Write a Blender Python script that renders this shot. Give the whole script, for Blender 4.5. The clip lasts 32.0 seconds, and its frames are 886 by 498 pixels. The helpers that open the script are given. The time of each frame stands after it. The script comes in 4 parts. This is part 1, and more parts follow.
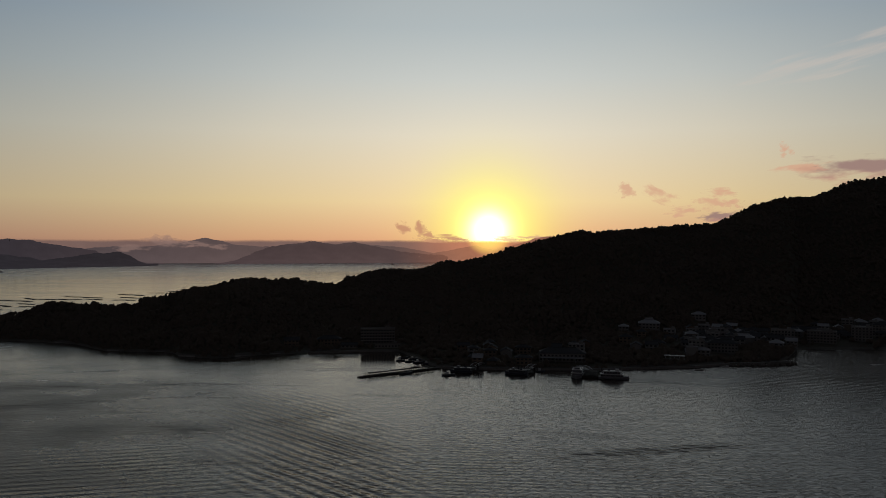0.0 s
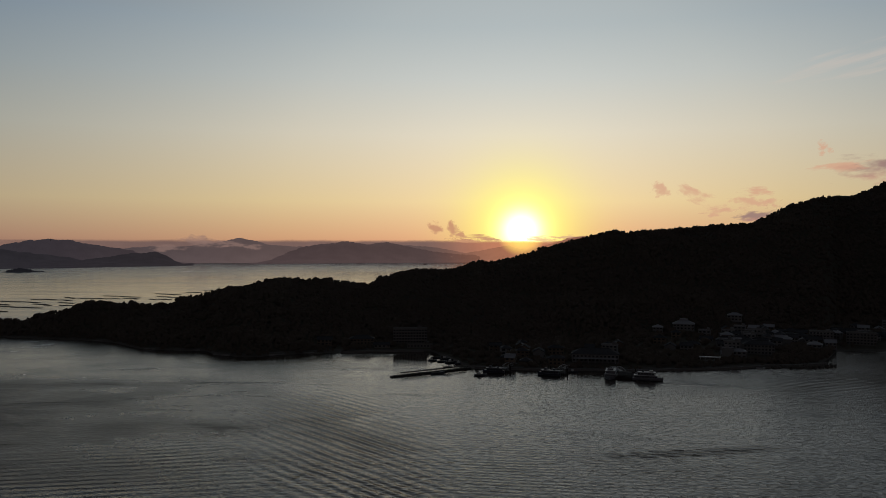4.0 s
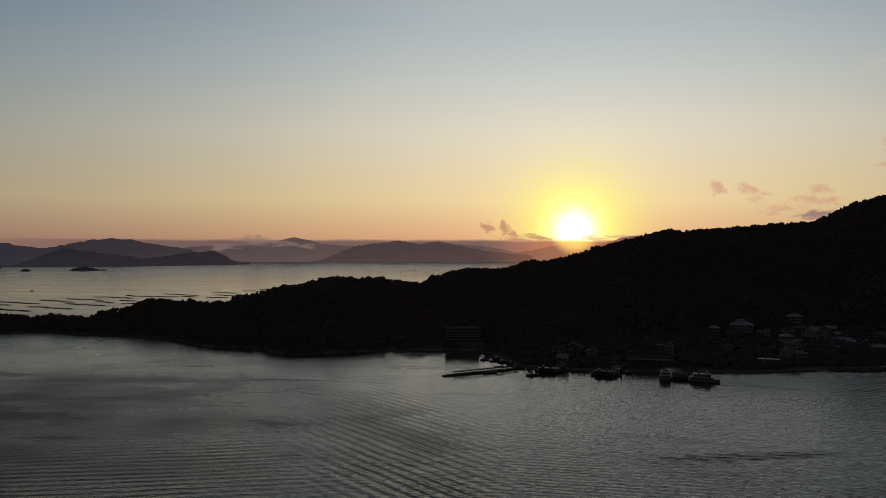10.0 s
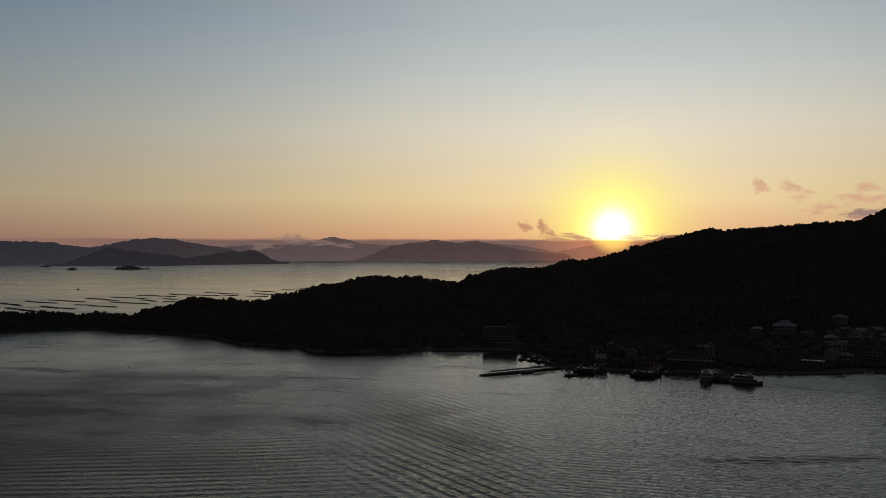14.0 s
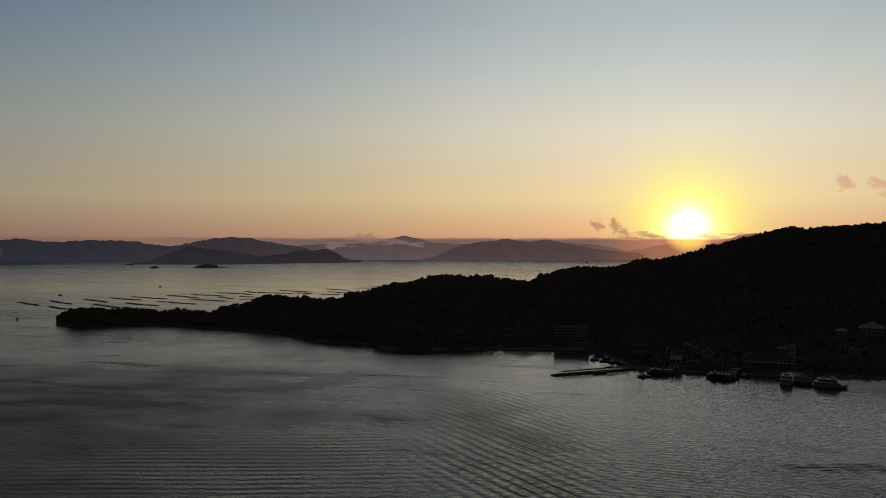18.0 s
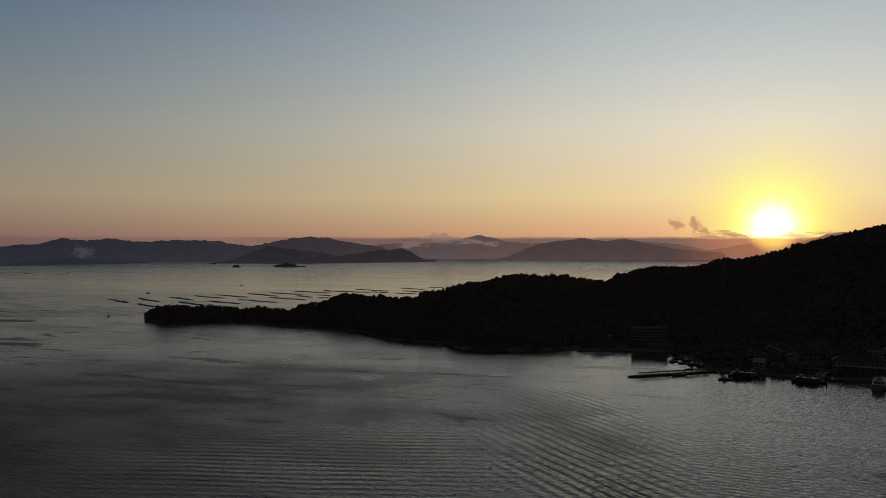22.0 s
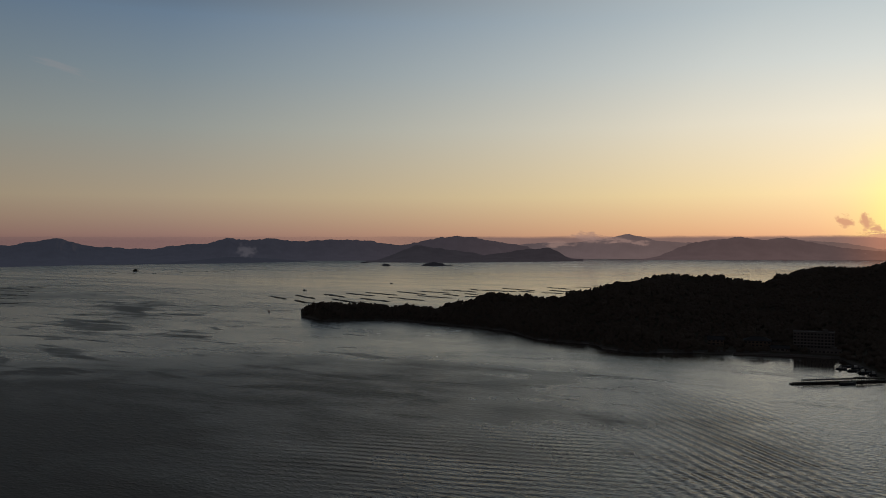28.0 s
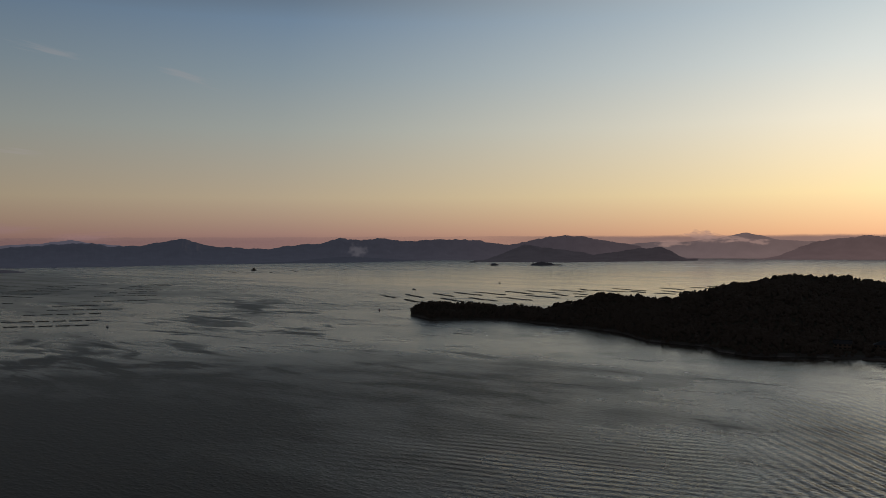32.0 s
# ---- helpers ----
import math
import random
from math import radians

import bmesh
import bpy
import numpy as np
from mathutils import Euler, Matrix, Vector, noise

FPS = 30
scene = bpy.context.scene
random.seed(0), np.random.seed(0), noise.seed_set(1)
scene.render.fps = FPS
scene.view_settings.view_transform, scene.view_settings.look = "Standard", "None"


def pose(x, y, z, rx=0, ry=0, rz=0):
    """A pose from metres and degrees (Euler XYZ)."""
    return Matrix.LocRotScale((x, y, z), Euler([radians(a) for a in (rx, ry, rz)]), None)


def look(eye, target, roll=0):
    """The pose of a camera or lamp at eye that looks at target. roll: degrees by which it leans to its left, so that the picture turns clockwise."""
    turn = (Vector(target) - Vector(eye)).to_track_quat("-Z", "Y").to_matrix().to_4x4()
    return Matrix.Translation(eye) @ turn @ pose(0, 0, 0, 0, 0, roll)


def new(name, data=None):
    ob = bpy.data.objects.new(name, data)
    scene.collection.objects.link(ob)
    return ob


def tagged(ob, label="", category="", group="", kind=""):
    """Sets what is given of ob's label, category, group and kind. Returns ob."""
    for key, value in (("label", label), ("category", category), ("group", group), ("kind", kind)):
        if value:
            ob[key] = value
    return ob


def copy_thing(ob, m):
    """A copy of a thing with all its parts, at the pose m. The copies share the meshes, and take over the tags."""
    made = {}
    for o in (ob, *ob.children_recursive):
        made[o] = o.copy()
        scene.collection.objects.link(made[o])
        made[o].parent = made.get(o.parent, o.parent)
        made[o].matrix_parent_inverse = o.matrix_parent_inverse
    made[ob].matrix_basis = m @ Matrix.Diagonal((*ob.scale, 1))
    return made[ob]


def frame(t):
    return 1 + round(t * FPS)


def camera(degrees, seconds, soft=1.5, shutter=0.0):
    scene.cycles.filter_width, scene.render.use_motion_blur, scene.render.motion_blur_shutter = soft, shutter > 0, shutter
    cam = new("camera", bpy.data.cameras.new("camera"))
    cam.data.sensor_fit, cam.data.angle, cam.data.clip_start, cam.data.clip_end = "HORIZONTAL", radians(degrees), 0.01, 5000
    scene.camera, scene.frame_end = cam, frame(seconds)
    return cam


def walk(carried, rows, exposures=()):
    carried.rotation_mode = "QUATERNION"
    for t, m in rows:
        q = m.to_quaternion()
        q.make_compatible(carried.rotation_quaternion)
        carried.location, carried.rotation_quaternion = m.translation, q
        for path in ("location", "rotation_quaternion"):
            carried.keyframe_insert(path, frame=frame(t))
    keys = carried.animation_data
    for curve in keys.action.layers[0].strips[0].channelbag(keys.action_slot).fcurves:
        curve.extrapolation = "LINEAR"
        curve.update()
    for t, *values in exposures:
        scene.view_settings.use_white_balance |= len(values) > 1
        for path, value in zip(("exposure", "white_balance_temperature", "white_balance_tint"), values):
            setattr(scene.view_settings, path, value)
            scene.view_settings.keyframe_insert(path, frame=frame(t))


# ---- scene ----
EYE = 106.0                      # height of the drone above the sea
cam = camera(57.412, 32.0, soft=0.7)
# seconds, yaw to the left, pitch, roll: the drone hovers and turns slowly to its left
ROWS = [
    (0.0, 0.003, -0.344, 0.088),
    (0.5, 0.308, -0.345, 0.086),
    (1.0, 0.640, -0.345, 0.085),
    (1.5, 0.850, -0.345, 0.083),
    (2.0, 1.023, -0.344, 0.082),
    (2.5, 1.211, -0.343, 0.080),
    (3.0, 1.441, -0.341, 0.079),
    (3.5, 1.863, -0.339, 0.077),
    (5.5, 3.265, -0.381, 0.088),
    (6.0, 3.541, -0.381, 0.087),
    (6.5, 3.838, -0.382, 0.086),
    (7.0, 4.150, -0.383, 0.085),
    (7.5, 4.445, -0.385, 0.083),
    (8.0, 4.772, -0.387, 0.082),
    (8.5, 5.069, -0.389, 0.081),
    (9.0, 5.363, -0.392, 0.080),
    (9.5, 5.670, -0.396, 0.079),
    (10.0, 5.970, -0.400, 0.078),
    (10.5, 6.301, -0.405, 0.077),
    (11.0, 6.621, -0.410, 0.075),
    (11.5, 6.956, -0.415, 0.074),
    (12.0, 7.297, -0.422, 0.073),
    (12.5, 7.629, -0.428, 0.072),
    (13.0, 7.964, -0.435, 0.071),
    (13.5, 8.293, -0.443, 0.070),
    (14.0, 8.621, -0.451, 0.069),
    (14.5, 9.058, -0.459, 0.067),
    (16.5, 11.661, -0.522, 0.067),
    (17.0, 12.336, -0.526, 0.058),
    (17.5, 12.962, -0.530, 0.049),
    (18.0, 13.630, -0.534, 0.040),
    (18.5, 14.251, -0.538, 0.031),
    (19.0, 14.887, -0.543, 0.022),
    (19.5, 15.529, -0.548, 0.013),
    (20.0, 16.159, -0.553, 0.003),
    (20.5, 16.786, -0.558, -0.006),
    (21.0, 17.459, -0.564, -0.015),
    (21.5, 18.188, -0.570, -0.024),
    (22.0, 18.920, -0.576, -0.033),
    (22.5, 19.618, -0.583, -0.042),
    (23.0, 20.316, -0.590, -0.051),
    (23.5, 21.093, -0.597, -0.060),
    (24.0, 21.960, -0.604, -0.069),
    (24.5, 22.755, -0.611, -0.078),
    (25.0, 23.646, -0.619, -0.087),
    (25.5, 24.529, -0.627, -0.096),
    (27.5, 28.288, -0.613, -0.106),
    (28.0, 29.238, -0.614, -0.129),
    (28.5, 30.204, -0.616, -0.151),
    (29.0, 31.213, -0.616, -0.173),
    (29.5, 32.203, -0.617, -0.195),
    (30.0, 33.186, -0.617, -0.218),
    (30.5, 34.135, -0.617, -0.240),
    (31.0, 35.089, -0.617, -0.262),
    (31.5, 35.988, -0.616, -0.284),
    (32.0, 36.882, -0.615, -0.307),
]
walk(cam, [(t, pose(0, 0, EYE, 90 + pitch, -roll, yaw)) for t, yaw, pitch, roll in ROWS],
     exposures=[(0.0, 0.0), (24.0, 0.0), (25.5, 0.06), (28.0, 0.25), (30.0, 0.36), (32.0, 0.44)])

# ---- world, sun, exposure ----
SUN_AZ, SUN_EL = -3.25, 0.95      # degrees: to the left of the first view, and up


def bearing(az, d, z=0.0):
    """The place at that bearing (degrees to the left of the first view) and ground distance."""
    return Vector((-d * math.sin(radians(az)), d * math.cos(radians(az)), z))


SUN_DIR = bearing(SUN_AZ, math.cos(radians(SUN_EL)), math.sin(radians(SUN_EL)))


class Tree:
    """Short hand for building node trees."""

    def __init__(self, owner):
        owner.use_nodes = True
        self.t = owner.node_tree
        self.t.nodes.clear()

    def node(self, kind, values=None, **props):
        n = self.t.nodes.new(kind)
        for k, v in props.items():
            setattr(n, k, v)
        for k, v in (values or {}).items():
            if isinstance(v, bpy.types.NodeSocket):
                self.t.links.new(v, n.inputs[k])
            else:
                n.inputs[k].default_value = v
        return n

    def math(self, op, a, b=0.0, c=0.0, clamp=False):
        return self.node("ShaderNodeMath", {0: a, 1: b, 2: c}, operation=op, use_clamp=clamp).outputs[0]

    def ramp(self, fac, stops, interp="LINEAR"):
        n = self.node("ShaderNodeValToRGB", {0: fac})
        n.color_ramp.interpolation = interp
        e = n.color_ramp.elements
        while len(e) < len(stops):
            e.new(0.5)
        for el, (p, c) in zip(e, stops):
            el.position, el.color = p, (*c, 1) if isinstance(c, tuple) else (c, c, c, 1)
        return n.outputs[0]

    def noise(self, co, scale, detail=3.0, rough=0.55, out=0, distortion=0.0):
        return self.node("ShaderNodeTexNoise", {"Vector": co, "Scale": scale, "Detail": detail, "Roughness": rough, "Distortion": distortion}).outputs[out]

    def mapped(self, co, loc=(0, 0, 0), rot=(0, 0, 0), scale=(1, 1, 1)):
        return self.node("ShaderNodeMapping", {"Vector": co, "Location": loc, "Rotation": rot, "Scale": scale}).outputs[0]

    def mix(self, fac, a, b, blend="MIX"):
        n = self.node("ShaderNodeMix", {0: fac, 6: a, 7: b}, data_type="RGBA", blend_type=blend)
        return n.outputs[2]


world = bpy.data.worlds.new("evening_sky")
scene.world = world
w = Tree(world)
direction = w.node("ShaderNodeTexCoord").outputs["Generated"]
toward = w.node("ShaderNodeVectorMath", {0: direction, 1: SUN_DIR}, operation="DOT_PRODUCT").outputs["Value"]
angle = w.math("MULTIPLY", w.math("ARCCOSINE", w.math("MINIMUM", toward, 1.0)), 57.2958)
height = w.math("MULTIPLY", w.math("ARCSINE", w.node("ShaderNodeSeparateXYZ", {0: direction}).outputs[2]), 57.2958)
step_up = w.math("DIVIDE", height, 40.0, clamp=True)
# the evening sky from the horizon up: on the sun's side, and well away from it
sunward = w.ramp(step_up, [(0.0, (0.76, 0.40, 0.23)), (0.0125, (0.81, 0.47, 0.26)), (0.075, (0.93, 0.73, 0.405)), (0.1925, (0.85, 0.79, 0.64)), (0.2875, (0.685, 0.72, 0.69)), (0.375, (0.56, 0.63, 0.65)), (0.65, (0.50, 0.54, 0.57)), (1.0, (0.40, 0.44, 0.48))])
aside = w.ramp(step_up, [(0.0, (0.46, 0.26, 0.24)), (0.0125, (0.575, 0.348, 0.288)), (0.04, (0.67, 0.475, 0.35)), (0.075, (0.755, 0.612, 0.43)), (0.1925, (0.555, 0.595, 0.56)), (0.2875, (0.39, 0.495, 0.57)), (0.375, (0.275, 0.40, 0.555)), (0.45, (0.165, 0.21, 0.27)), (0.6, (0.082, 0.10, 0.125)), (1.0, (0.06, 0.07, 0.085))])
turned = w.node("ShaderNodeMapRange", {0: angle, 1: 17.0, 2: 52.0}).outputs[0]
colour = w.mix(turned, sunward, aside)
# the pale glow of the sky opposite the setting sun
opposite = w.ramp(step_up, [(0.0, (0.42, 0.35, 0.36)), (0.3, (0.48, 0.41, 0.43)), (0.6, (0.34, 0.33, 0.37)), (1.0, (0.22, 0.23, 0.27))])
colour = w.mix(w.node("ShaderNodeMapRange", {0: angle, 1: 84.0, 2: 128.0}, interpolation_type="SMOOTHSTEP").outputs[0], colour, opposite)
close = w.math("POWER", 2.71828, w.math("MULTIPLY", w.math("POWER", w.math("DIVIDE", angle, 4.0), 2.0), -1.0))
colour = w.mix(w.math("MULTIPLY", close, 0.95), colour, (1.05, 1.02, 0.20, 1))
dim = w.math("ADD", w.math("MULTIPLY", w.math("POWER", 2.71828, w.math("MULTIPLY", angle, -1 / 45.0)), 0.86), 0.14)
sky = w.node("ShaderNodeTexSky", sky_type="NISHITA", sun_disc=False, sun_elevation=radians(SUN_EL), sun_rotation=radians(-SUN_AZ), altitude=100.0)
# the sun's blinding disc and its aureole in the hazy air
disc = w.math("POWER", 2.71828, w.math("MULTIPLY", w.math("POWER", w.math("DIVIDE", angle, 1.22), 2.0), -1.0))
near = w.math("POWER", 2.71828, w.math("MULTIPLY", w.math("POWER", w.math("DIVIDE", angle, 2.2), 2.0), -1.0))
total = w.node("ShaderNodeBackground", {"Color": sky.outputs[0], "Strength": 0.004}).outputs[0]
for tint, power in ((colour, dim), ((1.0, 0.90, 0.30, 1), w.math("MULTIPLY", near, 0.35)), ((1.0, 0.95, 0.75, 1), w.math("MULTIPLY", disc, 1.9))):
    extra = w.node("ShaderNodeBackground", {"Color": tint, "Strength": power})
    total = w.node("ShaderNodeAddShader", {0: total, 1: extra.outputs[0]}).outputs[0]
w.node("ShaderNodeOutputWorld", {"Surface": total})

sun_data = bpy.data.lights.new("sun", "SUN")
sun_data.energy, sun_data.angle, sun_data.color = 1.2, radians(0.5), (1.0, 0.55, 0.25)
sun = new("sun", sun_data)
sun.matrix_world = look(SUN_DIR * 1000, (0, 0, 0))


# ---- materials ----
def surface(name, colour, rough=0.85, grain=1.0, patch=0.1, vary=0.25, bump=0.02, metal=0.0, spread=0.0, spec=0.3):
    """A plain weathered surface: two scales of variation, fine relief, and a shift of tone from piece to piece."""
    m = bpy.data.materials.new(name)
    n = Tree(m)
    co = n.node("ShaderNodeTexCoord").outputs["Object"]
    fine, broad = n.noise(co, grain, 4), n.noise(co, patch, 3)
    tone = n.math("ADD", n.math("MULTIPLY", fine, vary), n.math("MULTIPLY", broad, vary * 1.4))
    if spread:
        tone = n.math("ADD", tone, n.math("MULTIPLY", n.node("ShaderNodeObjectInfo").outputs["Random"], spread))
    tone = n.math("ADD", tone, 1.0 - vary * 1.2 - spread * 0.5)
    col = n.node("ShaderNodeVectorMath", {0: (*colour,), 3: tone}, operation="SCALE").outputs[0]
    b = n.node("ShaderNodeBump", {"Height": fine, "Distance": bump, "Strength": 1.0}).outputs[0]
    p = n.node("ShaderNodeBsdfPrincipled", {"Base Color": col, "Roughness": rough, "Metallic": metal, "Normal": b, "Specular IOR Level": spec})
    n.node("ShaderNodeOutputMaterial", {0: p.outputs[0]})
    return m


def foliage(name, dark, light, island=True):
    m = bpy.data.materials.new(name)
    n = Tree(m)
    co = n.node("ShaderNodeTexCoord").outputs["Object"]
    pick = n.node("ShaderNodeNewGeometry").outputs["Random Per Island"] if island else n.node("ShaderNodeObjectInfo").outputs["Random"]
    mixf = n.math("ADD", n.math("MULTIPLY", pick, 0.6), n.math("MULTIPLY", n.noise(co, 0.6, 3), 0.5))
    col = n.mix(mixf, (*dark, 1), (*light, 1))
    # leaves lie at all angles, on the whole facing up
    bumpy = n.node("ShaderNodeBump", {"Height": n.noise(co, 1.5, 3), "Distance": 0.15}).outputs[0]
    leafy = n.node("ShaderNodeVectorMath", {0: n.node("ShaderNodeVectorMath", {0: bumpy, 3: 0.45}, operation="SCALE").outputs[0], 1: (0.0, 0.0, 0.55)}, operation="ADD").outputs[0]
    leafy = n.node("ShaderNodeVectorMath", {0: leafy}, operation="NORMALIZE").outputs[0]
    p = n.node("ShaderNodeBsdfPrincipled", {"Base Color": col, "Roughness": 0.8, "Specular IOR Level": 0.05, "Normal": leafy})
    n.node("ShaderNodeOutputMaterial", {0: p.outputs[0]})
    return m


def haze(name, land_colour, aside_air, sunward_air, spread=4.5, blaze=1.0, folds_by=0.12, thin_from=None):
    """Far land with haze painted on: its own colour plus emission for the lit air before it, stronger towards the sun.
    """
    m = bpy.data.materials.new(name)
    n = Tree(m)
    co = n.node("ShaderNodeTexCoord").outputs["Object"]
    broad = n.noise(co, 0.006, 6, 0.6)
    col = n.mix(broad, (*[c * 0.6 for c in land_colour], 1), (*[c * 1.5 for c in land_colour], 1))
    d = n.node("ShaderNodeBsdfDiffuse", {"Color": col})
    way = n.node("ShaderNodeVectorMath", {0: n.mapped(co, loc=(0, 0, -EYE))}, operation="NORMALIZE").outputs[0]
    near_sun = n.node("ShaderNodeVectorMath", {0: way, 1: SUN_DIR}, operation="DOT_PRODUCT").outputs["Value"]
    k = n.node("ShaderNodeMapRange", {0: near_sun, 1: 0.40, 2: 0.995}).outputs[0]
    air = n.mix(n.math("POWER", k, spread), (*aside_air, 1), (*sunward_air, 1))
    # sun's glare over the hills, painted into the emission around its bearing
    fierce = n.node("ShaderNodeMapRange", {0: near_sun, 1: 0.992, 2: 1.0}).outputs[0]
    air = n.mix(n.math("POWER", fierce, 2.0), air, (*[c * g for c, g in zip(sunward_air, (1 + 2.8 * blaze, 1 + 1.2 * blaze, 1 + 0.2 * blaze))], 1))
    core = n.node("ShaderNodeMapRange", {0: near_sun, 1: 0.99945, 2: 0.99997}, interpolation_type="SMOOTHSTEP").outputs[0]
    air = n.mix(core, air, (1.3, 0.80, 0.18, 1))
    # light and dark of the hill folds, painted as noise in the glow
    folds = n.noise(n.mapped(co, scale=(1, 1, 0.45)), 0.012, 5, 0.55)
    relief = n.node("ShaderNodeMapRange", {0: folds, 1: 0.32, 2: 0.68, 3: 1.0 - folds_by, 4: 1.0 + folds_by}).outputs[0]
    # painted low haze: the emission grows towards the water
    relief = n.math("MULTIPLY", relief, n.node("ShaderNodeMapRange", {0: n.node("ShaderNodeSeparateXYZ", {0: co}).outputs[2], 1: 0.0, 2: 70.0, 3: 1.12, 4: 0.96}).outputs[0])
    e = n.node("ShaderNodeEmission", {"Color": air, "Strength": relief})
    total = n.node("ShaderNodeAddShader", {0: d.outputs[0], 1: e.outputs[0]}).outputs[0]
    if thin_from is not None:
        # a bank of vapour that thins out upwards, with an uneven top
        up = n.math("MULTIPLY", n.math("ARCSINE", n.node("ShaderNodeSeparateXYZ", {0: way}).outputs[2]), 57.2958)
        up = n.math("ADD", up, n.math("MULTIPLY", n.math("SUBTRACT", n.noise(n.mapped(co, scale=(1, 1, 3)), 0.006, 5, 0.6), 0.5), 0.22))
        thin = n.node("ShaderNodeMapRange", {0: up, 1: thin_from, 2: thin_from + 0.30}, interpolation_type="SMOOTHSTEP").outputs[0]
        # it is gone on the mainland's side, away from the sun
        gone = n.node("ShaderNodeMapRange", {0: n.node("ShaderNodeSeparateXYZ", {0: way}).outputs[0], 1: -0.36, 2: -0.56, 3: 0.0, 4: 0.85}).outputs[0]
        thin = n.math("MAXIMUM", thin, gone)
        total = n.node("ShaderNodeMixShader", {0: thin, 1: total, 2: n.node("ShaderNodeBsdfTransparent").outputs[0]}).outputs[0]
    n.node("ShaderNodeOutputMaterial", {0: total})
    return m


def water(name):
    """The sea: calm and ruffled stretches, wind ripples, the trains of waves that boats have left."""
    m = bpy.data.materials.new(name)
    n = Tree(m)
    co = n.node("ShaderNodeTexCoord").outputs["Object"]
    here = n.node("ShaderNodeSeparateXYZ", {0: co})
    east, north = here.outputs[0], here.outputs[1]
    out = n.node("ShaderNodeVectorMath", {0: co}, operation="LENGTH").outputs["Value"]

    def ramp(value, a, b, lo, hi, soft=False):
        return n.node("ShaderNodeMapRange", {0: value, 1: a, 2: b, 3: lo, 4: hi}, interpolation_type="SMOOTHSTEP" if soft else "LINEAR").outputs[0]

    def mul(a, b):
        return n.math("MULTIPLY", a, b)

    def add(a, b):
        return n.math("ADD", a, b)

    def spread(scale_x, scale_y, turn, detail, rough=0.6, distortion=0.0):
        return n.noise(n.mapped(co, rot=(0, 0, turn), scale=(scale_x, scale_y, 1)), 1.0, detail, rough, distortion=distortion)

    def blot_at(x, y, rx, ry, turn, core, edge):
        off = n.node("ShaderNodeVectorMath", {0: co, 1: (x, y, 0)}, operation="SUBTRACT").outputs[0]
        off = n.mapped(n.mapped(off, rot=(0, 0, turn)), scale=(1 / rx, 1 / ry, 0))
        return ramp(n.node("ShaderNodeVectorMath", {0: off}, operation="LENGTH").outputs["Value"], core, edge, 1.0, 0.0, True)

    # how ruffled the water lies: drifting streaks, the nearer open water, the channel to the west
    streak = spread(0.0035, 0.010, 0.35, 6, 0.62, 0.4)
    mottle = spread(0.012, 0.020, 0.3, 5, 0.6, 0.5)
    level = mul(ramp(add(mul(streak, 0.6), mul(mottle, 0.4)), 0.45, 0.60, 0.0, 0.16, True), ramp(east, -220.0, 80.0, 1.0, 0.5))
    drift = ramp(add(mul(streak, 0.5), mul(mottle, 0.5)), 0.38, 0.62, 0.72, 1.15)
    level = add(level, mul(mul(ramp(out, 360.0, 850.0, 1.0, 0.0), drift), ramp(east, -60.0, -390.0, 0.03, 1.32)))
    level = add(level, mul(ramp(out, 900.0, 1700.0, 0.0, 1.0), ramp(east, -600.0, -2200.0, 0.03, 0.50)))
    level = add(level, mul(ramp(east, -170.0, -620.0, 0.0, 0.37, True), ramp(out, 900.0, 2200.0, 1.0, 0.5)))
    level = add(level, ramp(east, 110.0, 290.0, 0.0, 0.22, True))
    # dark cat's-paws out in the bay
    torn = spread(0.010, 0.030, 0.15, 7, 0.62, 0.7)
    paws = None
    for x, y, rx, ry, turn in ((-880, 665, 150, 80, 0.6), (-715, 665, 100, 26, 0.25), (-1060, 880, 190, 55, 0.7), (-950, 800, 140, 26, -0.5), (-715, 390, 165, 95, 0.5), (-680, 492, 95, 20, 0.35), (-610, 430, 80, 24, 0.3)):
        one = mul(blot_at(x, y, rx, ry, turn, 0.1, 1.5), 0.27)
        paws = one if paws is None else n.math("MAXIMUM", paws, one)
    paw = ramp(add(n.math("MULTIPLY_ADD", torn, 1.5, -0.25), paws), 0.58, 0.86, 0.0, 1.0, True)
    # a mottled stretch off the pier with a distinct far edge
    blot = ramp(spread(0.011, 0.020, 0.25, 6, 0.62, 0.7), 0.36, 0.62, 0.25, 1.0, True)
    edge = add(blot_at(-240, 520, 185, 122, 0.25, 0.40, 1.25), mul(n.math("SUBTRACT", torn, 0.5), 0.5))
    level = add(level, mul(mul(ramp(edge, 0.2, 0.75, 0.0, 1.0, True), blot), 0.26))
    ruffled = mul(n.math("ADD", level, mul(paw, 0.55), clamp=True), ramp(north, 950.0, 1600.0, 1.0, 0.35))

    # wind ripples, their crests across the wind, and a short chop off the town
    ripple = ramp(spread(0.13, 0.25, 0.12, 3, 0.62), 0.36, 0.74, 0.0, 0.5, True)
    fine = ramp(spread(0.32, 0.56, 0.05, 2, 0.55), 0.46, 0.72, 0.0, 0.5, True)
    swell = spread(0.018, 0.07, -0.22, 2, 0.5)
    # the small harbour behind the breakwater lies open to the wind
    harbour = blot_at(345, 765, 150, 130, 0.4, 0.45, 1.1)
    nearby = n.math("MAXIMUM", ramp(out, 380.0, 720.0, 1.0, 0.0), mul(harbour, 0.7))
    windward = ramp(east, -420.0, -40.0, 0.45, 1.0)
    off_quay = blot_at(195, 655, 120, 62, -0.45, 0.35, 1.15)
    patchy = ramp(n.noise(co, 0.011, 4, 0.6), 0.35, 0.62, 0.5, 1.2)
